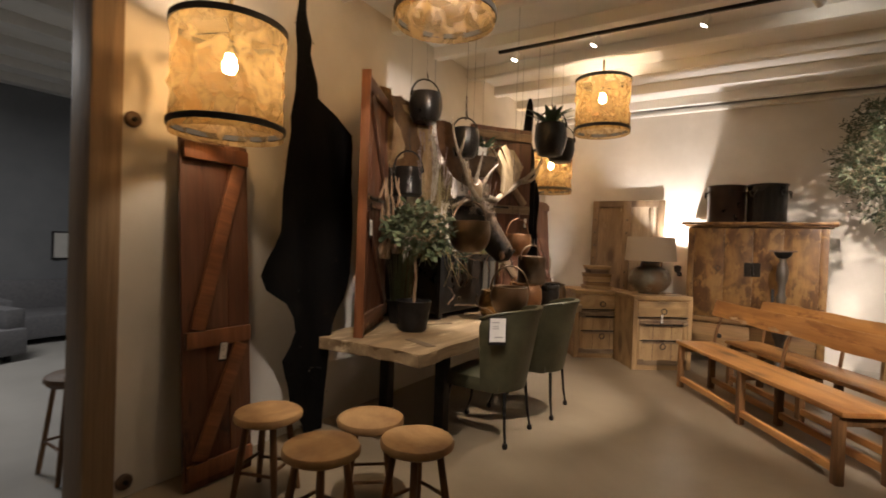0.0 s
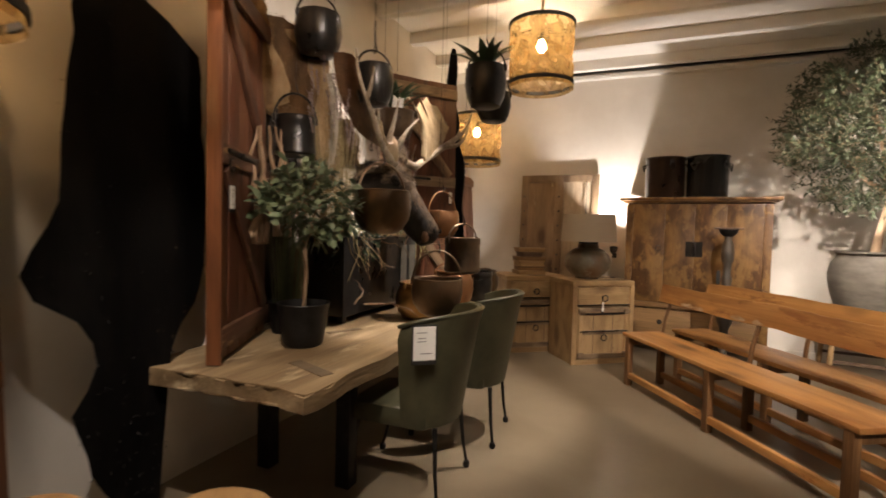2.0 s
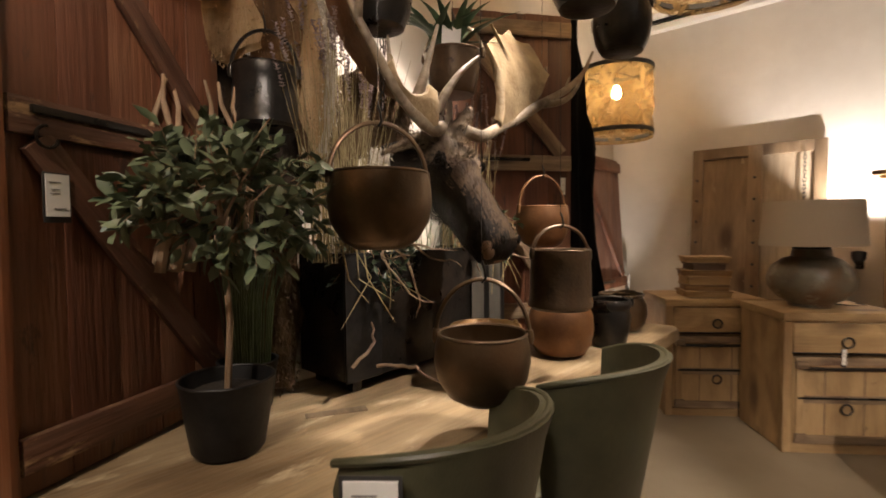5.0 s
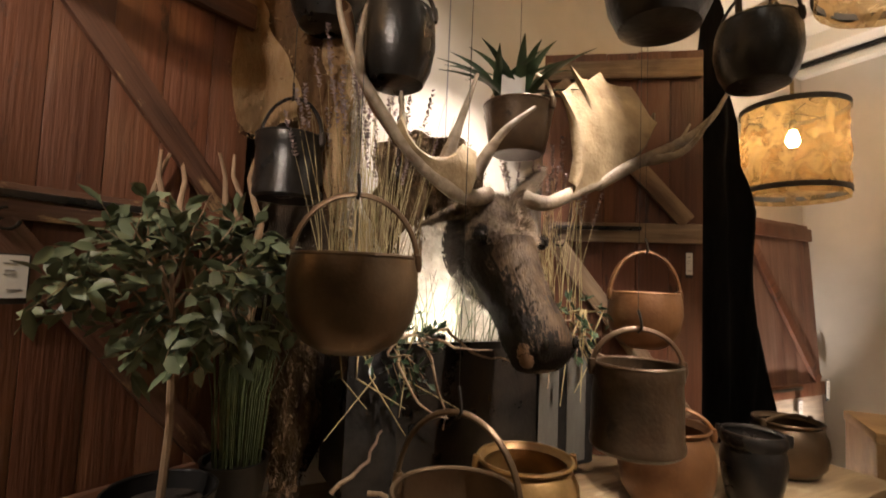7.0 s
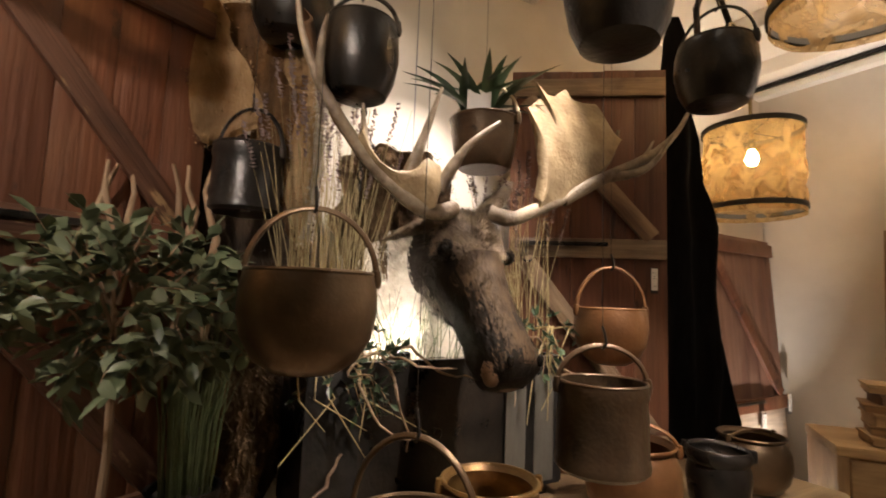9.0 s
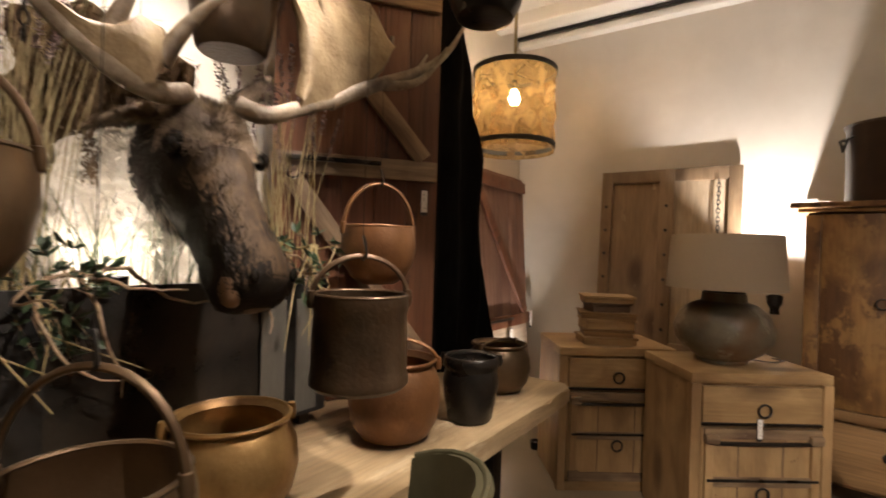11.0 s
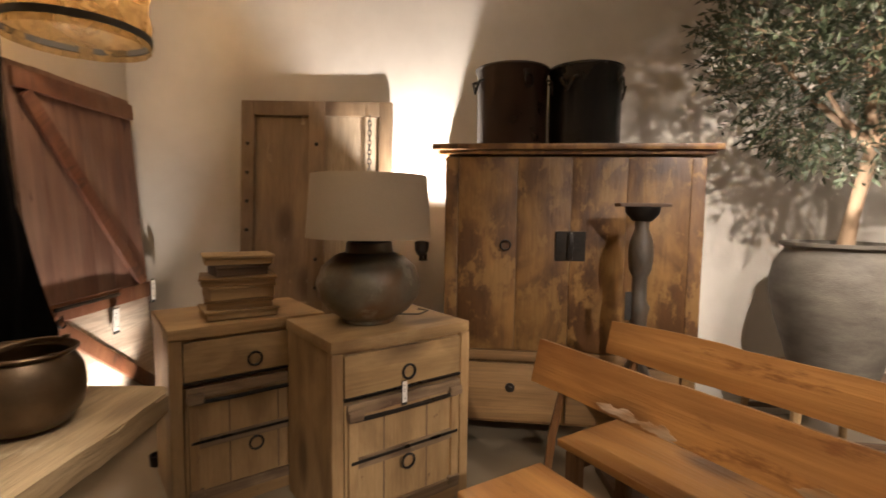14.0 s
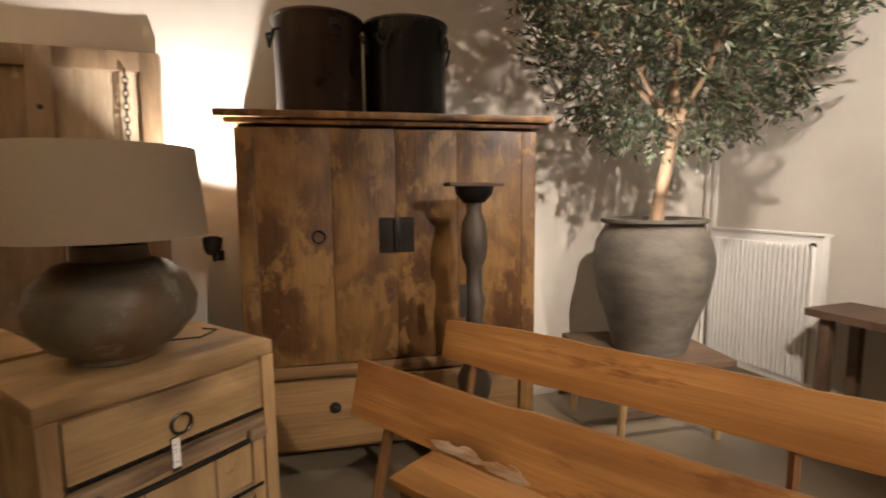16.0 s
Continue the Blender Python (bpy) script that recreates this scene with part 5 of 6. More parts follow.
def vessel(name, label, m, r, h, paint, kind="bowl", hang=None, handle=0.0, feet=False, group="old pots", handle_turn=0, handle_paint=None):
    v = thing(name, label, "pot", m, group)
    t = 0.05 * r
    profs = {
        "bowl": [(0.0, 0), (0.45, 0.01), (0.72, 0.12), (0.93, 0.36), (1.0, 0.62), (0.98, 0.84), (0.93, 1.0)],
        "cauldron": [(0.0, 0.0), (0.5, 0.0), (0.74, 0.05), (0.92, 0.22), (1.0, 0.48), (0.96, 0.74), (0.84, 0.9), (0.80, 0.94), (0.88, 1.0)],
        "bucket": [(0.0, 0.0), (0.70, 0.0), (0.78, 0.06), (0.90, 0.5), (0.97, 0.86), (1.0, 0.93), (1.02, 1.0)],
        "kettle": [(0.0, 0.0), (0.90, 0.0), (1.0, 0.05), (1.0, 0.12), (0.97, 0.16), (0.95, 0.62), (0.93, 0.80), (0.97, 0.86), (0.95, 1.0)],
        "urn": [(0.0, 0.0), (0.66, 0.0), (0.72, 0.04), (0.84, 0.35), (0.90, 0.62), (0.86, 0.74), (0.82, 0.80), (0.90, 0.86), (0.92, 0.94), (0.86, 1.0)],
        "barrel": [(0.0, 0.0), (0.55, 0.0), (0.72, 0.04), (0.9, 0.25), (1.0, 0.55), (0.97, 0.85), (0.9, 1.0)],
    }
    out = [(a * r, z * h) for a, z in profs[kind]]
    inner = [(max(a - t, 0.0), z if z > 0.012 else 0.012) for a, z in out[::-1]]
    inner = [(a, max(z, 0.014)) for a, z in inner]
    body = part("body", lathe(BM(), out + inner, 40, wobble=0.018), paint, v)
    rr = out[-1][0]
    part("rim", tube(BM(), arc((0, 0, h), rr - t * 0.4, 0, 360, 37, "xy"), t * 0.75, 6), paint, body)
    if handle:
        q = pose(0, 0, 0, 0, 0, handle_turn)
        pts = [q @ Vector(p) for p in arc((0, 0, h * 0.93), rr + 0.008, 0, 180, 19, "xz", handle)]
        part("bail_handle", tube(BM(), pts, 0.0065, 8, flat=1.4), handle_paint or paint, v)
        for s in (-1, 1):
            e = q @ Vector((s * (rr + 0.006), 0, h * 0.93))
            part("lug", lathe(BM(), [(0.0, -0.02), (0.012, -0.018), (0.016, 0.0), (0.012, 0.03), (0.0, 0.034)], 10, Matrix.Translation(e)), paint, v)
    if hang:
        top = h * 0.93 + (rr + 0.008) * handle
        part("hook", tube(BM(), [(0, 0.0, top - 0.012), (0.016, 0.0, top + 0.004), (0.010, 0.0, top + 0.035), (0, 0, top + 0.06)], 0.005, 6), IRON, v)
        part("wire", tube(BM(), [(0, 0, top + 0.055), (0, 0, hang - m.translation.z)], 0.0013, 4), IRON, v)
    if feet:
        for a in (90, 210, 330):
            part("foot", tube(BM(), [(0.55 * r * math.cos(radians(a)), 0.55 * r * math.sin(radians(a)), 0.03), (0.62 * r * math.cos(radians(a)), 0.62 * r * math.sin(radians(a)), -0.03)], [0.014, 0.01], 8), paint, v)
    return v


TOP = 0.785
vessel("hanging_bowl", "round dull bronze bowl hanging on a bail handle and wire", pose(-1.69, 3.265, 1.43), 0.185, 0.27, BRONZE, "bowl", CZ, 1.1, handle_turn=65)
vessel("hanging_pot", "black iron cooking pot hanging from the ceiling", pose(-2.20, 3.27, 2.60), 0.155, 0.27, IRON, "barrel", CZ, 1.05, handle_turn=60)
vessel("hanging_pot", "small black iron pot hanging on a chain", pose(-1.86, 3.43, 2.29), 0.13, 0.26, IRON, "barrel", CZ, 1.0, handle_turn=55)
vessel("hanging_pot", "dark iron kettle hanging behind the leafy plant", pose(-2.30, 3.17, 1.93), 0.135, 0.25, IRON, "kettle", CZ, 1.3, handle_turn=50)
vessel("hanging_planter", "black barrel-shaped iron pot hanging with a leafy plant", pose(-1.245, 3.97, 2.36), 0.152, 0.29, IRON, "barrel", CZ, 1.1)
vessel("hanging_pot", "dark iron pot hanging from a thick curved hook", pose(-1.40, 4.72, 2.42), 0.15, 0.25, IRON, "barrel", CZ, 1.2, handle_turn=10)
vessel("hanging_planter", "dark bucket pot with a pale rope handle and spiky plant", pose(-2.02, 4.06, 2.19), 0.148, 0.21, KETTLE, "bucket", CZ, 1.05, handle_turn=25, handle_paint=PALE_ROPE)
vessel("hanging_pot", "small copper cooking pot hanging in front of the door", pose(-1.83, 4.63, 1.385), 0.155, 0.24, COPPER, "bowl", CZ, 1.3, handle_turn=60)
vessel("hanging_kettle", "brown iron kettle hanging low on a hook", pose(-1.455, 4.15, 1.13), 0.145, 0.27, KETTLE, "kettle", CZ, 0.9, handle_turn=60)
vessel("copper_pot", "round aged copper pot standing on the table", pose(-1.70, 4.61, TOP), 0.185, 0.31, COPPER, "cauldron", None, 0.6, handle_turn=40)
vessel("iron_pot", "black iron pot standing on the table", pose(-1.57, 4.98, TOP), 0.138, 0.28, IRON, "urn", None, 0.3, handle_turn=30)
vessel("copper_pot", "brown copper pot standing near the table end", pose(-1.69, 5.47, TOP), 0.17, 0.25, BRONZE, "cauldron", None, 0.25, handle_turn=80)
vessel("copper_pot", "wide brown bronze pot hanging low beside the table on a wire", pose(-1.37, 3.44, 0.905), 0.165, 0.24, BRONZE, "bowl", CZ, 1.25, handle_turn=35)
vessel("copper_pot", "wide copper pot with a rolled rim on the table", pose(-1.70, 3.90, TOP), 0.185, 0.27, GOLD_BRONZE, "cauldron", None, -0.28, handle_turn=70)
vessel("plant_pot", "round black plant pot on the table", pose(-1.945, 2.82, TOP), 0.145, 0.24, BLACK_STEEL, "bucket", None, 0.0)


def chain(name, label, m, links, r=0.016):
    t = thing(name, label, "chain", m, "thin iron chains")
    for k in range(links):
        part("link", tube(BM(), arc((0, 0, -r * 2.3 * k - r * 1.3), r * 0.62, 0, 360, 11, "xz" if k % 2 else "yz", 1.9), 0.0028, 5), IRON, t)
    return t


chain("iron_chain", "thin iron chain hanging under the small black pot", pose(-1.90, 3.47, 2.29), 8)
chain("iron_chain", "thin iron chain holding a pot below the ceiling", pose(-1.86, 3.43, 2.86), 6)
bent = thing("curved_hook", "thick curved iron hook with an eye above a hanging pot", "hook", pose(-1.40, 4.72, 2.42), "iron hooks")
part("bar", tube(BM(), [(0, -0.12, 0.26), (0, -0.125, 0.36), (0, -0.09, 0.44), (0, -0.02, 0.475), (0, 0.05, 0.45), (0, 0.10, 0.38)], 0.012, 8), IRON, bent)
part("eye", tube(BM(), arc((0, 0.115, 0.345), 0.032, 0, 360, 17, "yz"), 0.010, 7), IRON, bent)


def leafy_crown(name, parent, paint, centre, axes, twigs, leaves, ln, w, seed, keep=None, shell=0.35, droop=0.1, label="", blade=leaf_mesh):
    rnd = random.Random(seed)
    bm = BM()
    wood_bm = BM()
    for _ in range(twigs):
        while True:
            v = Vector((rnd.uniform(-1, 1), rnd.uniform(-1, 1), rnd.uniform(-1, 1)))
            if shell < v.length < 1 and 0.35 + 0.75 * noise.noise(v * 2.3 + Vector((seed, 0, 0))) + 0.3 * (1 - v.length) > 0.08:
                break
        p = Vector(centre) + Vector((v.x * axes[0], v.y * axes[1], v.z * axes[2]))
        d = (Vector((v.x, v.y, v.z + 0.25)).normalized() + Vector((rnd.uniform(-0.7, 0.7), rnd.uniform(-0.7, 0.7), rnd.uniform(-0.7, 0.5)))).normalized()
        L = ln * leaves * 0.22
        end = p + d * L - Vector((0, 0, droop * L))
        if keep and not (keep(p) and keep(end)):
            continue
        tube(wood_bm, [p, end], [0.0022, 0.001], 3)
        for k in range(leaves):
            f = (k + 0.5) / leaves
            q = p.lerp(end, f)
            side = Vector((rnd.uniform(-1, 1), rnd.uniform(-1, 1), rnd.uniform(-0.8, 0.8)))
            blade(bm, q, d * 0.6 + side, ln * rnd.uniform(0.7, 1.2), w * rnd.uniform(0.8, 1.2), Vector((rnd.uniform(-1, 1), rnd.uniform(-1, 1), 1)))
    crown = part(name, bm, paint, parent, label, smooth=blade is broad_leaf)
    crown["kind"] = "stuff"
    tw = part("twig", wood_bm, BARK, parent, smooth=False)
    tw["kind"] = "stuff"
    return crown


def table_plant():
    t = thing("leafy_plant", "bushy green laurel plant with thin stems in the black pot", "plant", pose(-1.945, 2.82, TOP + 0.02))
    part("soil", lathe(BM(), [(0.0, 0.16), (0.118, 0.16), (0.112, 0.18), (0.0, 0.185)], 20), SOIL, t)
    part("trunk", tube(BM(), [(0, 0, 0.17), (0.01, 0.01, 0.4), (-0.01, 0.0, 0.66), (0.0, -0.02, 0.9)], [0.012, 0.011, 0.009, 0.005], 8), BARK, t)
    for k in range(9):
        a = k * 2.4
        part("branch", tube(BM(), [(0, 0, 0.55 + 0.03 * k), (0.09 * math.cos(a), 0.09 * math.sin(a), 0.70 + 0.03 * k), (0.2 * math.cos(a), 0.2 * math.sin(a), 0.80 + 0.03 * k)], [0.006, 0.004, 0.002], 5), BARK, t)
    leafy_crown("crown", t, LAUREL, (0.02, 0.03, 0.80), (0.20, 0.28, 0.145), 105, 8, 0.072, 0.017, 5, shell=0.2, blade=broad_leaf)
    return t


def reed_plant():
    t = thing("reed_plant", "upright green reed grass growing in a black pot", "plant", pose(-2.25, 3.04, TOP))
    pot = part("pot", lathe(BM(), [(0.0, 0.0), (0.085, 0.0), (0.092, 0.02), (0.115, 0.19), (0.12, 0.20), (0.108, 0.20), (0.10, 0.17), (0.0, 0.165)], 32), BLACK_STEEL, t)
    part("soil", lathe(BM(), [(0.0, 0.166), (0.098, 0.166), (0.098, 0.176), (0.0, 0.18)], 20), SOIL, pot)
    bm = BM()
    rnd = random.Random(8)
    for k in range(95):
        a, q = rnd.uniform(0, 6.28), rnd.uniform(0.01, 0.085)
        x, y = q * math.cos(a), q * math.sin(a)
        lean = rnd.uniform(1.3, 2.4)
        tube(bm, [(x, y, 0.172), (x * 1.25, y * 1.25, 0.42), (x * lean, y * lean + 0.02, rnd.uniform(0.55, 0.95))], [0.0030, 0.0024, 0.0008], 4)
    part("reed", bm, GRASS, t)["kind"] = "stuff"
    return t


reed_plant()
table_plant()


def grass_bunch(m, label, h, spread, n, paint, heads, seed):
    t = thing("dry_grass", label, "plant", m, "dried grasses")
    rnd = random.Random(seed)
    bm, hb = BM(), BM()
    for _ in range(n):
        x, y = rnd.uniform(-0.1, 0.1), rnd.uniform(-spread, spread)
        L = h * rnd.uniform(0.6, 1.0)
        dx, dy = rnd.uniform(-0.1, 0.12), rnd.uniform(-0.12, 0.12) + y * 0.3
        pts = [Vector((x, y, 0)), Vector((x + dx * 0.3, y + dy * 0.3, L * 0.5)), Vector((x + dx, y + dy, L))]
        tube(bm, pts, [0.0025, 0.002, 0.001], 3)
        if heads and rnd.random() < 0.6:
            d = (pts[2] - pts[1]).normalized()
            for k in range(13):
                c = pts[2] + d * (k * 0.013)
                for s in range(4):
                    o = Vector((rnd.uniform(-1, 1), rnd.uniform(-1, 1), rnd.uniform(0, 1)))
                    leaf_mesh(hb, c, o, 0.017, 0.006)
    part("stems", bm, paint, t)["kind"] = "stuff"
    if heads:
        part("flower_heads", hb, LAVENDER, t, smooth=False)["kind"] = "stuff"
    return t


grass_bunch(pose(-2.16, 3.46, 1.36), "tall dry grass and lavender standing in the trough", 1.08, 0.15, 85, STRAW, True, 21)
grass_bunch(pose(-2.16, 3.80, 1.36), "short green and dry grass standing in the trough", 0.34, 0.36, 60, GRASS, False, 22)
grass_bunch(pose(-2.18, 4.38, 1.36), "lavender stems standing in the trough behind the head", 0.85, 0.14, 50, STRAW, True, 23)


def ivy_spray(m, label, seed, n=22, L=0.3):
    t = thing("trailing_greenery", label, "plant", m, "trailing greenery")
    leafy_crown("leaves", t, LEAF_DARK, (0.04, 0, 0.0), (0.14, 0.2, 0.12), n, 6, 0.05, 0.011, seed, shell=0.0, droop=0.8)
    rnd = random.Random(seed)
    for k in range(6):
        y = rnd.uniform(-0.15, 0.15)
        bm = tube(BM(), [(-0.03, y, 0.02), (0.07, y + rnd.uniform(-0.05, 0.05), 0.04), (0.10, y + rnd.uniform(-0.12, 0.12), -0.12), (0.12, y + rnd.uniform(-0.16, 0.16), -0.2 - rnd.random() * 0.15)], [0.004, 0.004, 0.003, 0.0015], 5)
        part("stem", bm, STRAW, t)
    return t


ivy_spray(pose(-2.06, 3.50, 1.42), "green sprigs and twisted dry twigs hanging over the trough", 31, 46)
ivy_spray(pose(-2.02, 4.35, 1.50), "green sprigs beside the mounted head", 33, 34)


def strap_plant(m, label, n, L, w, seed, tilt=0.7):
    t = thing("strap_leaf_plant", label, "plant", m, "strap-leaved plants")
    rnd = random.Random(seed)
    for k in range(n):
        a = k * 2.39996
        bm = BM()
        tl = tilt * rnd.uniform(0.5, 1.2)
        prev = None
        for i in range(8):
            f = i / 7
            r = L * f * math.sin(tl) * (0.5 + 0.7 * f)
            z = L * f * math.cos(tl) * (1.1 - 0.5 * f)
            ww = w * math.sin(math.pi * min(0.15 + f * 0.85, 1.0)) + 0.001
            c, s = math.cos(a), math.sin(a)
            p, q = Vector((r * c - ww * s, r * s + ww * c, z)), Vector((r * c + ww * s, r * s - ww * c, z))
            mid = Vector((r * c, r * s, z - ww * 0.3))
            row = [bm.verts.new(p), bm.verts.new(mid), bm.verts.new(q)]
            if prev:
                bm.faces.new((prev[0], prev[1], row[1], row[0]))
                bm.faces.new((prev[1], prev[2], row[2], row[1]))
            prev = row
        part("leaf", bm, LEAF_DARK, t)
    return t


strap_plant(pose(-1.245, 3.97, 2.56), "glossy broad-leaved plant growing in the hanging pot", 11, 0.42, 0.035, 3, 0.65)
strap_plant(pose(-2.02, 4.06, 2.36), "spiky green aloe growing in the hanging bucket", 16, 0.44, 0.022, 4, 0.7)
strap_plant(pose(-2.10, 4.0, 2.46), "dark trailing leaves hanging over the bucket", 9, 0.3, 0.02, 9, 1.3)


# ---- things at the end wall ----
def shutters():
    s = thing("wall_shutter", "weathered panelled double shutter with studs leaning on the wall", "shutter", pose(-1.74, 7.26, 0, 0, 0, -0.5) @ pose(0, 0, 0, -4, 0, 0))
    w, h = 1.05, 2.25
    for x in (0.045, 0.525, w - 0.045):
        part("stile", box(BM(), (x, 0, h / 2), (0.09 if x != 0.525 else 0.11, 0.06, h), bevel=0.006), SHUTTER_WOOD, s)
    for x0, x1 in ((0.09, 0.47), (0.58, w - 0.09)):
        for z in (0.06, 0.8, h - 0.05):
            part("rail", box(BM(), ((x0 + x1) / 2, 0, z), (x1 - x0, 0.055, 0.10), bevel=0.005), SHUTTER_WOOD, s)
        # panels right of the middle stile take the paler colour
        for z0, z1 in ((0.11, 0.75), (0.85, h - 0.1)):
            part("panel", box(BM(), ((x0 + x1) / 2, 0.018, (z0 + z1) / 2), (x1 - x0, 0.02, z1 - z0)), PALE_SHUTTER if x0 > 0.5 else SHUTTER_WOOD, s, smooth=False)
    for x in (0.045, 0.525):
        for k in range(9):
            part("stud", lathe(BM(), [(0.0, 0.0), (0.014, 0.0), (0.010, 0.010), (0.0, 0.013)], 8, pose(x, -0.03, 0.35 + 0.2 * k, 90)), IRON, s)
    bm = BM()
    for k in range(15):
        tube(bm, arc((0.895, -0.042, 2.13 - 0.033 * k), 0.012, 0, 360, 11, "xz" if k % 2 else "yz", 1.9), 0.0042, 5)
    part("chain", bm, IRON, s)
    return s


shutters()


def table_lamp():
    t = thing("table_lamp", "table lamp with a squat grey clay base and beige linen shade", "lamp", pose(-0.71, 6.40, 0.936))
    part("base", lathe(BM(), [(0.0, 0.0), (0.13, 0.0), (0.135, 0.02), (0.20, 0.06), (0.255, 0.13), (0.265, 0.20), (0.235, 0.28), (0.17, 0.335), (0.12, 0.35), (0.115, 0.40), (0.10, 0.40), (0.0, 0.40)], 44, wobble=0.012), LAMP_CLAY, t)
    part("collar", lathe(BM(), [(0.0, 0.402), (0.108, 0.402), (0.108, 0.425), (0.0, 0.425)], 28), BLACK_STEEL, t)
    part("shade", lathe(BM(), [(0.315, 0.425), (0.29, 0.735), (0.285, 0.735), (0.31, 0.425)], 56), LINEN, t)
    part("shade_top", lathe(BM(), [(0.0, 0.70), (0.286, 0.70), (0.286, 0.706), (0.0, 0.706)], 40), LINEN, t)
    part("cord", tube(BM(), [(0.12, 0.1, 0.01), (0.25, 0.12, 0.006), (0.30, 0.22, 0.006), (0.24, 0.26, 0.006)], 0.004, 6), BLACK_TRIM, t)
    return t


table_lamp()
for k, (w, d, h, a, paint) in enumerate(((0.36, 0.26, 0.05, 4, CHEST_WOOD), (0.33, 0.25, 0.05, -3, BARE_PINE), (0.33, 0.24, 0.07, 6, CHEST_WOOD), (0.37, 0.27, 0.045, -5, BARE_PINE), (0.27, 0.22, 0.06, 8, DARK_WOOD), (0.34, 0.25, 0.05, -2, CHEST_WOOD))):
    zz = 0.936 + sum((0.05, 0.05, 0.07, 0.045, 0.06, 0.05)[:k])
    b = thing("wooden_book_box", "flat bare wood box in a stack on the chest", "box", pose(-1.42, 6.50, zz, 0, 0, 30 + a), "stacked wooden boxes")
    part("lid", box(BM(), (0, 0, h - 0.008), (w, d, 0.014), bevel=0.003), paint, b)
    part("body", box(BM(), (0, 0, (h - 0.018) / 2 + 0.001), (w - 0.02, d - 0.02, h - 0.018), bevel=0.002), paint, b)


def floor_candlestick():
    c = thing("floor_candlestick", "tall turned smoke-brown wooden baluster candlestick with an iron top", "candlestick", pose(0.72, 6.50, 0))
    part("base", box(BM(), (0, 0, 0.03), (0.3, 0.3, 0.06), bevel=0.012), DARK_WOOD, c)
    part("post", lathe(BM(), [(0.0, 0.06), (0.12, 0.06), (0.10, 0.12), (0.05, 0.18), (0.055, 0.46), (0.10, 0.55), (0.11, 0.62), (0.06, 0.70), (0.052, 0.76), (0.06, 0.95), (0.075, 1.0), (0.05, 1.04), (0.05, 1.16), (0.075, 1.2), (0.085, 1.28), (0.075, 1.36), (0.045, 1.42), (0.05, 1.46), (0.0, 1.46)], 24, Matrix.Diagonal((0.76, 0.76, 1, 1))), CANDLE_WOOD, c)
    part("dish", lathe(BM(), [(0.0, 1.46), (0.05, 1.46), (0.085, 1.50), (0.09, 1.535), (0.08, 1.535), (0.05, 1.48), (0.0, 1.48)], 28), BLACK_STEEL, c)
    part("plate", box(BM(), (0, 0, 1.545), (0.27, 0.09, 0.018), bevel=0.004), DARK_WOOD, c)
    part("tag", box(BM(), (-0.09, -0.085, 1.02), (0.035, 0.006, 0.15), bevel=0.002), BLACK_TRIM, c)
    return c


floor_candlestick()


def jar_table():
    t = thing("low_table", "low dark wooden table under the clay jar", "table", pose(2.05, 6.86, 0, 0, 0, -8))
    bm = prism(BM(), [(-0.42, -0.36), (0.36, -0.38), (0.42, 0.30), (-0.38, 0.38)], 0.485, 0.52)
    part("tabletop", bm, DARK_WOOD, t, smooth=False)
    for x in (-0.30, 0.30):
        for y in (-0.28, 0.28):
            part("leg", tube(BM(), [(x, y, 0.485), (x * 1.08, y * 1.05, 0)], [0.03, 0.022], 8), CHEST_WOOD_Z, t)
    for y in (-0.28, 0.28):
        part("stretcher", box(BM(), (0, y, 0.2), (0.6, 0.025, 0.03)), DARK_WOOD, t, smooth=False)
    return t


jar_table()


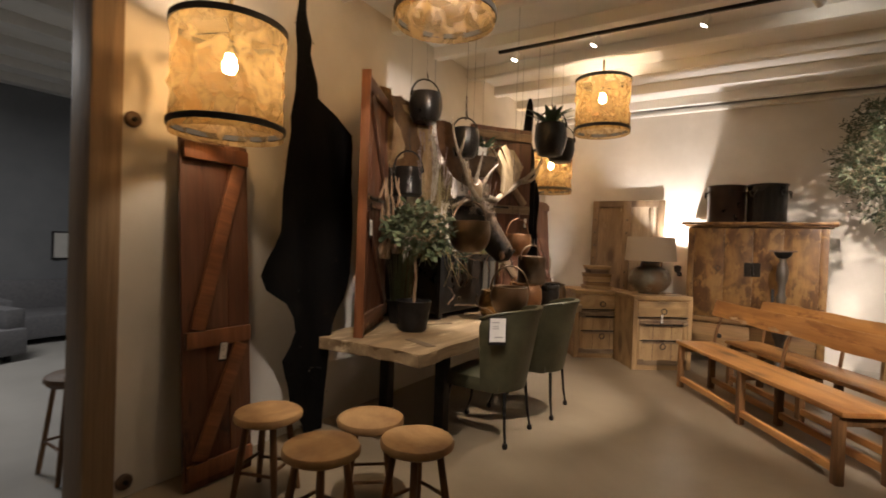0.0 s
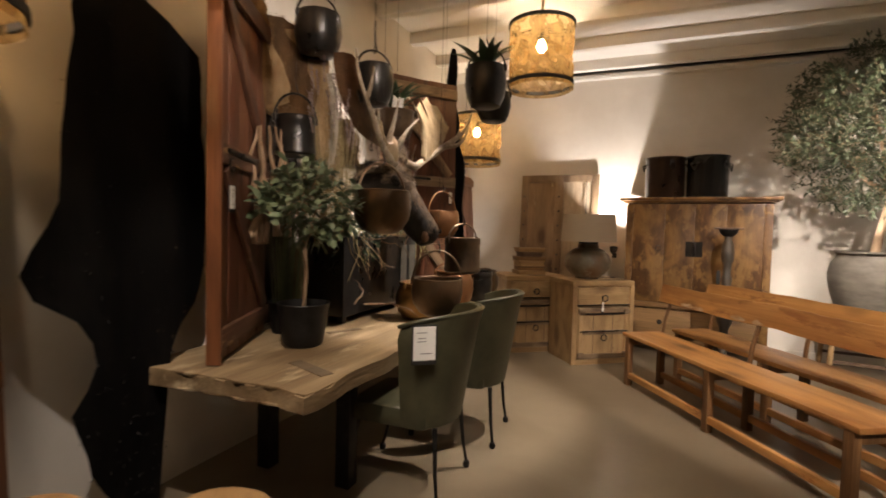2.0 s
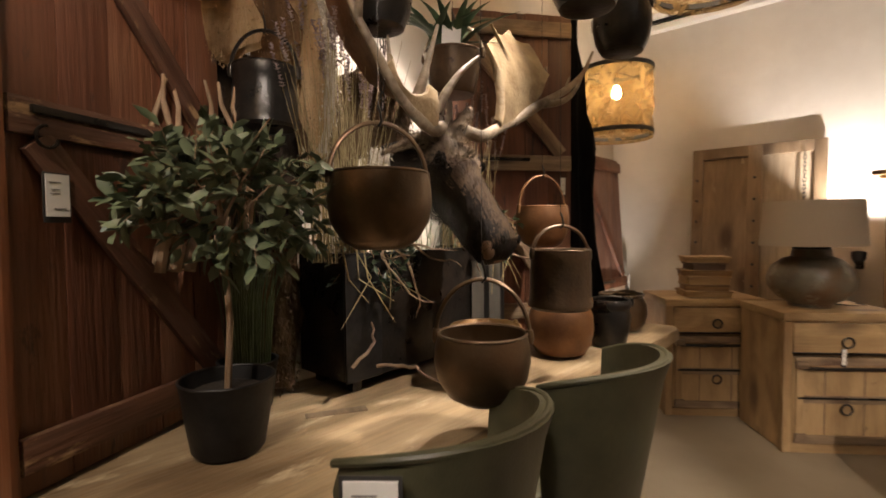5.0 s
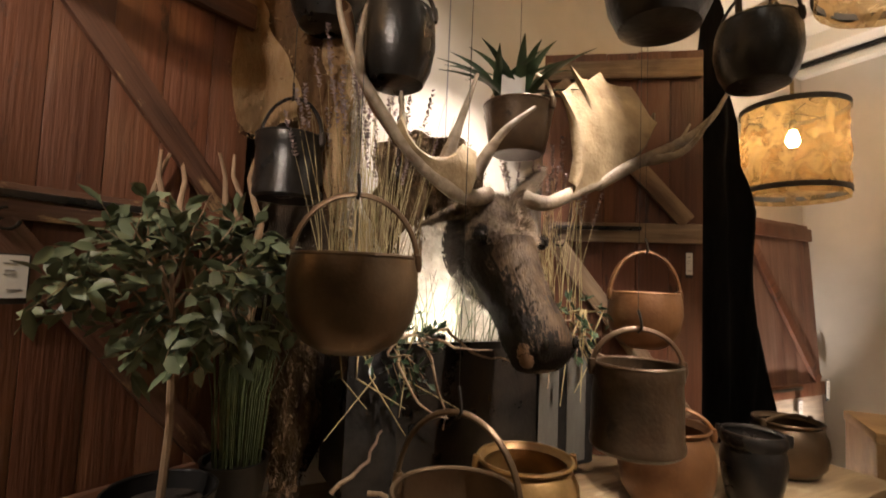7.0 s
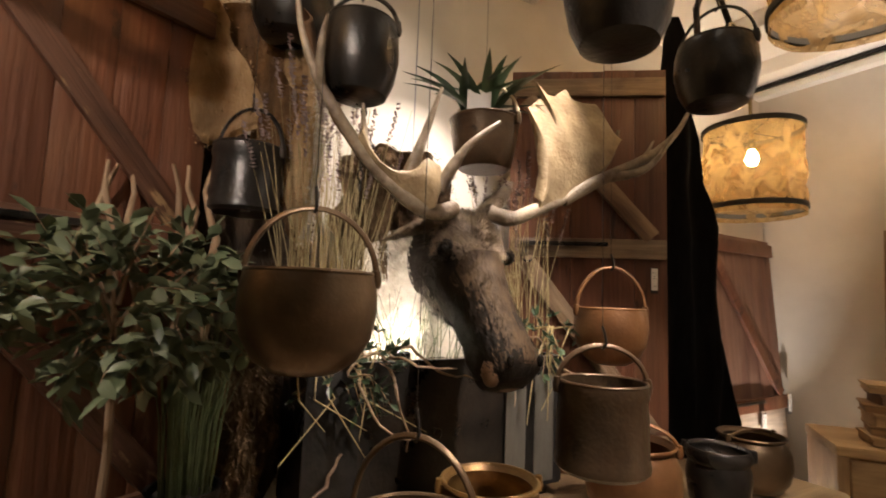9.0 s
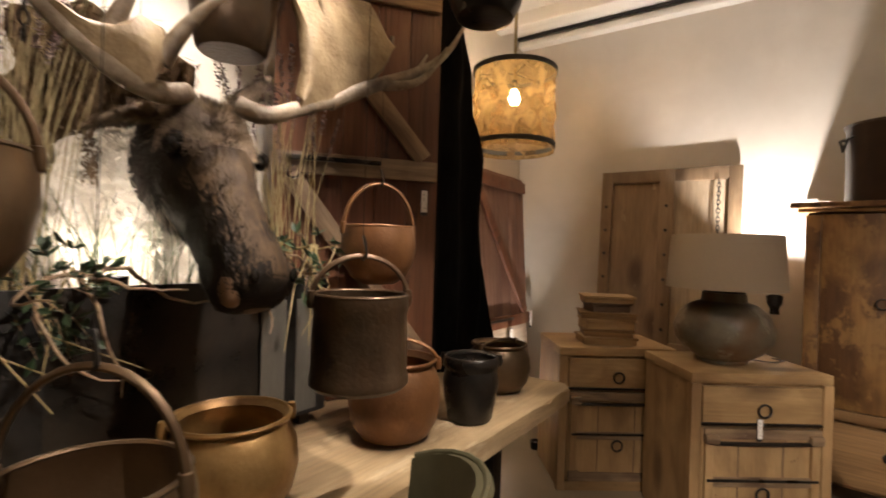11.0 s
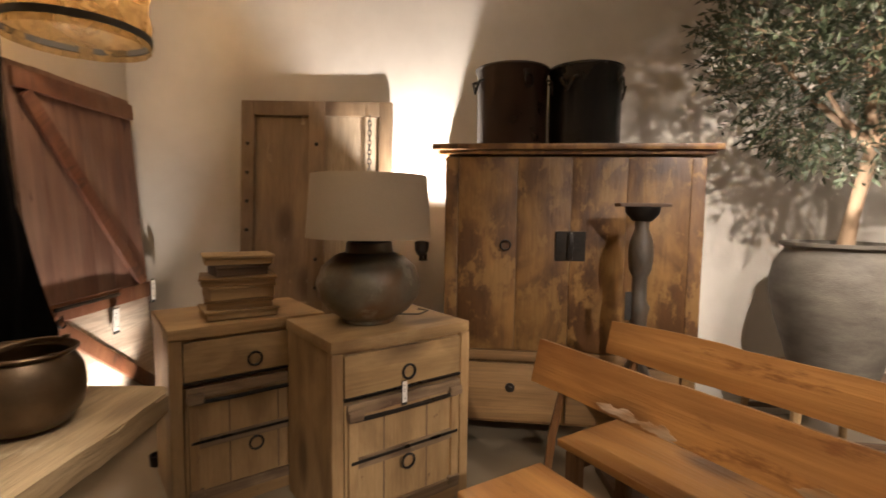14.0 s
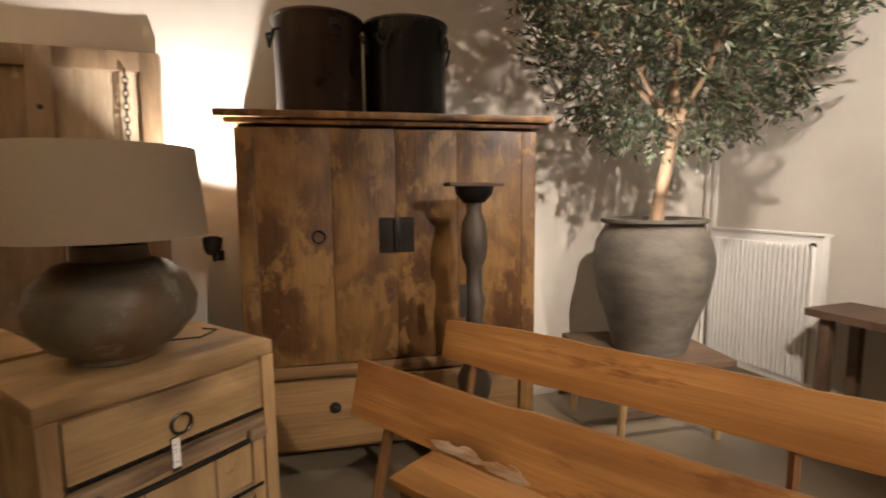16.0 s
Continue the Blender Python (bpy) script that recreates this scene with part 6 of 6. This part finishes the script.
def olive_tree():
    j = thing("clay_jar", "large grey-brown unglazed clay jar on a low table", "jar", pose(2.06, 6.82, 0.522))
    part("body", lathe(BM(), [(0.0, 0.0), (0.215, 0.0), (0.225, 0.03), (0.265, 0.18), (0.325, 0.36), (0.352, 0.50), (0.355, 0.58), (0.335, 0.68), (0.30, 0.745), (0.285, 0.765), (0.285, 0.785), (0.31, 0.80), (0.31, 0.82), (0.275, 0.82), (0.255, 0.76), (0.27, 0.7), (0.27, 0.66), (0.0, 0.66)], 56, wobble=0.012), CLAY, j)
    part("soil", lathe(BM(), [(0.0, 0.75), (0.256, 0.75), (0.256, 0.77), (0.0, 0.775)], 32), PALE_FLOOR, j)
    t = thing("olive_tree", "olive tree with a forked trunk and dense grey-green crown", "tree", pose(2.06, 6.82, 1.29))
    trunk = part("trunk", tube(BM(), [(0.02, 0, 0.0), (0.05, 0.0, 0.2), (0.09, -0.01, 0.42), (0.12, -0.02, 0.58), (0.13, -0.02, 0.66)], [0.045, 0.04, 0.037, 0.04, 0.036], 12), BARK, t)
    fork = Vector((0.125, -0.02, 0.62))
    rnd = random.Random(17)
    ends = [(-0.30, -0.10, 1.0), (0.42, -0.28, 0.98), (0.10, 0.05, 1.3), (0.18, -0.35, 1.2), (-0.5, 0.1, 1.25), (0.6, 0.1, 1.3), (-0.15, -0.3, 1.5)]
    for e in ends:
        e = Vector(e)
        mid = fork.lerp(e, 0.5) + Vector((0, 0, -0.05))
        limb = part("limb", tube(BM(), [fork, fork.lerp(mid, 0.6) + Vector((rnd.uniform(-0.02, 0.02), 0, 0)), mid, e], [0.03, 0.022, 0.016, 0.007], 8), BARK, t)
        for _ in range(4):
            f = rnd.uniform(0.4, 0.95)
            b0 = mid.lerp(e, f)
            part("branch", tube(BM(), [b0, b0 + Vector((rnd.uniform(-0.3, 0.3), rnd.uniform(-0.25, 0.2), rnd.uniform(0.0, 0.3)))], [0.008, 0.003], 5), BARK, limb)
    leafy_crown("crown", t, LEAF, (0.08, -0.10, 1.32), (0.95, 0.72, 0.84), 1900, 9, 0.066, 0.010, 41,
                keep=lambda p: p.y + 6.82 < 7.46 and p.x + 2.06 < 3.30 and p.z < 2.25, shell=0.25)
    return t


olive_tree()


def radiator():
    r = thing("radiator", "white ribbed panel radiator on the side wall", "radiator", pose(EX - 0.10, 0, 0))
    y0, y1, z0, z1 = 6.55, 7.42, 0.14, 1.20
    part("panel", box(BM(), (0, (y0 + y1) / 2, (z0 + z1) / 2), (0.06, y1 - y0, z1 - z0), bevel=0.008), WHITE_ENAMEL, r)
    n = 22
    for k in range(n):
        y = y0 + 0.04 + (y1 - y0 - 0.08) * (k + 0.5) / n
        part("rib", box(BM(), (0, 0, 0), (0.030, 0.019, z1 - z0 - 0.12), bevel=0.006), WHITE_ENAMEL, r, m=pose(-0.042, y, (z0 + z1) / 2))
    part("top_grille", box(BM(), (0.005, (y0 + y1) / 2, z1 + 0.008), (0.085, y1 - y0 + 0.01, 0.016), bevel=0.003), WHITE_ENAMEL, r)
    part("bracket", box(BM(), (0.06, (y0 + y1) / 2, 0.7), (0.06, 0.5, 0.05)), WHITE_ENAMEL, r, smooth=False)
    part("valve", lathe(BM(), [(0.0, 0.0), (0.016, 0.0), (0.018, 0.02), (0.0, 0.022)], 12, pose(-0.03, y0 + 0.06, z1 - 0.06, 0, -90, 0)), BLACK_STEEL, r)
    return r


radiator()


def side_table():
    t = thing("side_table", "dark brown wooden table along the side wall", "table", pose(0, 0, 0))
    bm = prism(BM(), [(2.86, 5.2), (3.32, 5.2), (3.32, 6.44), (2.90, 6.44)], 0.74, 0.785)
    part("tabletop", bm, DARK_WOOD, t, smooth=False)
    for x in (2.96, 3.24):
        for y in (5.35, 6.34):
            part("leg", box(BM(), (x, y, 0.37), (0.06, 0.06, 0.74), bevel=0.006), DARK_WOOD, t)
    return t


side_table()

# ---- ceiling track ----
track = thing("light_track", "black ceiling track carrying small white spotlights", "light track", pose(0, 0, 0))
part("rail", box(BM(), (0.35, TRACK_Y, TRACK_Z - 0.015), (4.6, 0.035, 0.03), bevel=0.003), BLACK_STEEL, track)
# this rear rail and its heads are added fill, no known fitting
fill_track = thing("light_track", "black ceiling track carrying small white spotlights", "light track", pose(0, 0, 0))
part("rail", box(BM(), (0.4, FILL_Y, TRACK_Z - 0.015), (3.6, 0.035, 0.03), bevel=0.003), BLACK_STEEL, fill_track)
for (x, y), aim, watts, cone in HEADS + FILL_HEADS:
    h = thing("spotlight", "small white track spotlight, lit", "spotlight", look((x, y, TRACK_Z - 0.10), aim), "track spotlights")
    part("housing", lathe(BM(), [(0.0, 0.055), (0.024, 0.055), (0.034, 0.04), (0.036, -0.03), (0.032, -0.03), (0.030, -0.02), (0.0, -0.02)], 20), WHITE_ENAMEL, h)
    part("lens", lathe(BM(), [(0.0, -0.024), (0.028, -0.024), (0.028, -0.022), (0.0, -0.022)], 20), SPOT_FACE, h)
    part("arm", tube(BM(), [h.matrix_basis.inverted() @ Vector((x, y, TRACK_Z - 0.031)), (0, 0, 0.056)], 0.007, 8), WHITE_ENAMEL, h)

# small standing uplight behind the table lamp
up = thing("clip_spot", "small black wall spot pointing up behind the table lamp", "spotlight", pose(-0.47, 7.215, 1.25))
part("head", lathe(BM(), [(0.0, -0.05), (0.03, -0.05), (0.045, -0.02), (0.05, 0.03), (0.045, 0.03), (0.03, -0.01), (0.0, -0.01)], 20, pose(0, 0, 0, -25)), BLACK_STEEL, up)
part("arm", tube(BM(), [(0, 0, -0.045), (0.0, 0.05, -0.09), (0.0, 0.28, -0.09)], 0.009, 8), BLACK_STEEL, up)
part("wall_plate", box(BM(), (0, 0.277, -0.09), (0.06, 0.012, 0.06), bevel=0.003), BLACK_STEEL, up)

# price card on the nearest chair, tags on the chest
price_tag(pose(-1.15, 2.76, 0.885, 0, 0, 40), 0.135, 0.205, "framed white price card on a green chair's back")
price_tag(pose(-0.51, 6.17, 0.64, 0, 0, CA), 0.03, 0.12)
price_tag(pose(-2.325, 6.88, 0.80, 0, 0, 90), 0.06, 0.16, "black tag with a white label on the corner door")

# ---- next room ----
def sofa(m):
    s = thing("sofa", "low grey fabric sofa in the next room", "sofa", m, "grey sofas")
    part("base", box(BM(), (0, 0, 0.22), (1.0, 2.0, 0.30), bevel=0.04), SOFA_CLOTH, s)
    part("backrest", box(BM(), (-0.42, 0, 0.52), (0.2, 2.0, 0.5), bevel=0.05), SOFA_CLOTH, s)
    for y in (-0.9, 0.9):
        part("armrest", box(BM(), (0.02, y, 0.45), (0.86, 0.2, 0.28), bevel=0.04), SOFA_CLOTH, s)
    for x in (-0.4, 0.4):
        for y in (-0.85, 0.85):
            part("leg", box(BM(), (x, y, 0.04), (0.05, 0.05, 0.08)), BLACK_STEEL, s, smooth=False)
    return s


so = sofa(pose(-7.9, 2.7, 0))
copy_thing(so, pose(-6.9, 0.7, 0, 0, 0, 10))


def bar_stool(m):
    s = thing("small_stool", "small stool with a dark padded seat and wooden legs", "stool", m)
    part("seat", lathe(BM(), [(0.0, 0.56), (0.15, 0.56), (0.17, 0.585), (0.165, 0.61), (0.14, 0.625), (0.0, 0.63)], 28), DARK_WOOD, s)
    for a in (45, 135, 225, 315):
        part("leg", tube(BM(), [(0.12 * math.cos(radians(a)), 0.12 * math.sin(radians(a)), 0.565), (0.2 * math.cos(radians(a)), 0.2 * math.sin(radians(a)), 0.0)], 0.015, 8), BENCH_WOOD_Z, s)
        part("stretcher", tube(BM(), [(0.175 * math.cos(radians(a)), 0.175 * math.sin(radians(a)), 0.2), (0.175 * math.cos(radians(a + 90)), 0.175 * math.sin(radians(a + 90)), 0.2)], 0.009, 6), BENCH_WOOD_Z, s)
    return s


bar_stool(pose(-3.16, 0.93, 0))
pic = thing("framed_picture", "small white picture in a black frame on the grey wall", "picture", pose(-8.88, 2.94, 1.25, 0, 0, 90))
part("frame", box(BM(), (0, 0, 0), (0.34, 0.03, 0.44), bevel=0.004), BLACK_TRIM, pic)
part("print", box(BM(), (0, -0.018, 0), (0.29, 0.006, 0.39)), PAPER, pic, smooth=False)


# ---- small things among the pots ----
def driftwood(m, label, seed):
    d = thing("driftwood_branch", label, "branch", m, "driftwood branches")
    rnd = random.Random(seed)
    for k in range(3):
        pts, p = [], Vector((0, 0.05 * k, 0))
        for i in range(9):
            pts.append(p.copy())
            p += Vector((rnd.uniform(-0.02, 0.02), rnd.uniform(-0.035, 0.03), 0.085))
        part("stem", tube(BM(), pts, [0.026 - 0.0025 * i for i in range(9)], 8), BARK, d)
    return d


driftwood(pose(-2.24, 2.72, 1.36), "twisted dry branch leaning before the red door", 5)
driftwood(pose(-2.28, 2.98, 1.40), "twisted dry branch leaning before the red door", 9)
hanging_sheet("goat_hide", "pale tan hide hanging over the door's corner", "hide", GOAT_HIDE, pose(-2.40, 0, 0, 0, 0, 90),
              [(2.86, 2.86, 3.00), (2.70, 2.88, 3.08), (2.52, 2.92, 3.16), (2.38, 2.94, 3.23), (2.30, 2.96, 3.21), (2.25, 2.98, 3.12), (2.20, 3.02, 3.07)], 0.03, 8, n=16, seed=11.0, ragged=0.03, tufts=900, tuft=0.024)
# a plain thin white box, tilted in the bucket's mouth
note = thing("white_card", "small flat white piece standing in the hanging bucket", "card", pose(-1.98, 4.0, 2.44, 0, 0, 60))
part("card", box(BM(), (0, 0, 0.02), (0.10, 0.004, 0.10), m=pose(0, 0, 0, 12), bevel=0.001), PAPER, note)
lamp_foot = thing("trough_spot", "small uplight lying in the trough behind the head", "spotlight", pose(-2.12, 3.76, 1.365))
part("body", lathe(BM(), [(0.0, 0.0), (0.03, 0.0), (0.036, 0.02), (0.038, 0.06), (0.034, 0.06), (0.03, 0.045), (0.0, 0.045)], 20), BLACK_STEEL, lamp_foot)
jar_lamp = thing("jar_uplight", "small black uplight standing in the jar's soil", "spotlight", pose(1.89, 6.62, 1.285))
part("body", lathe(BM(), [(0.0, 0.0), (0.02, 0.0), (0.024, 0.03), (0.02, 0.03), (0.0, 0.02)], 16), BLACK_STEEL, jar_lamp)
floor_lamp = thing("floor_uplight", "small black uplight on the floor before the corner door", "spotlight", pose(-1.98, 6.68, 0.0))
part("body", lathe(BM(), [(0.0, 0.0), (0.04, 0.0), (0.045, 0.06), (0.038, 0.06), (0.034, 0.04), (0.0, 0.04)], 20), BLACK_STEEL, floor_lamp)

# pipes from the radiator, two round wall discs, a seam and roots by the trough
for x, y in ((3.27, 7.44), (3.20, 7.455)):
    pipe = thing("radiator_pipe", "thin white painted heating pipe rising beside the radiator", "pipe", pose(x, y, 0), "heating pipes")
    part("tube", tube(BM(), [(0, 0, 0.0), (0, 0, 1.2), (0, 0, CZ)], 0.011, 10), WHITE_ENAMEL, pipe)
    for z in (1.6, 2.6):
        part("clamp", lathe(BM(), [(0.012, z - 0.01), (0.016, z - 0.01), (0.016, z + 0.01), (0.012, z + 0.01)], 12), WHITE_ENAMEL, pipe)
piece("wall_seam", (WX + 0.001, 4.01, 2.9), (0.003, 0.006, 1.4), GREY_WALL, "thin seam between two wall boards")
for z, what in ((2.145, "round brown disc with a black knob on the plaster"), (0.09, "round brown disc with a black knob low on the plaster")):
    sw = thing("wall_switch", what, "switch", pose(WX + 0.001, 0.95, z, 0, 90, 0), "bakelite fittings")
    plate = part("plate", lathe(BM(), [(0.0, 0.0), (0.045, 0.0), (0.045, 0.012), (0.036, 0.02), (0.0, 0.021)], 24), DARK_WOOD, sw)
    part("knob", lathe(BM(), [(0.0, 0.021), (0.014, 0.021), (0.012, 0.034), (0.0, 0.036)], 14), BLACK_STEEL, plate)


def twisted_root(m, label, seed, n=3, L=0.5):
    t = thing("twisted_root", label, "branch", m, "twisted dry roots")
    rnd = random.Random(seed)
    for k in range(n):
        p, d, pts = Vector((0, rnd.uniform(-0.1, 0.1), rnd.uniform(0, 0.04))), Vector((rnd.uniform(0.1, 0.5), rnd.uniform(-1, 1), 0.1)), []
        for i in range(12):
            pts.append(p.copy())
            d = (d + Vector((rnd.uniform(-0.5, 0.5), rnd.uniform(-0.5, 0.5), rnd.uniform(-0.55, 0.35)))).normalized()
            p += d * L / 11
        part("stem", tube(BM(), pts, [0.008 - 0.0005 * i for i in range(12)], 6), RAIL_WOOD, t)
    return t


twisted_root(pose(-2.04, 3.62, 1.41), "thin twisted roots trailing over the trough edge", 3, 5, 0.42)
twisted_root(pose(-2.02, 4.42, 1.42), "thin twisted roots beside the mounted head", 12, 4, 0.36)
twisted_root(pose(-1.90, 3.36, 0.93), "pale twisted root lying before the trough", 21, 2, 0.45)
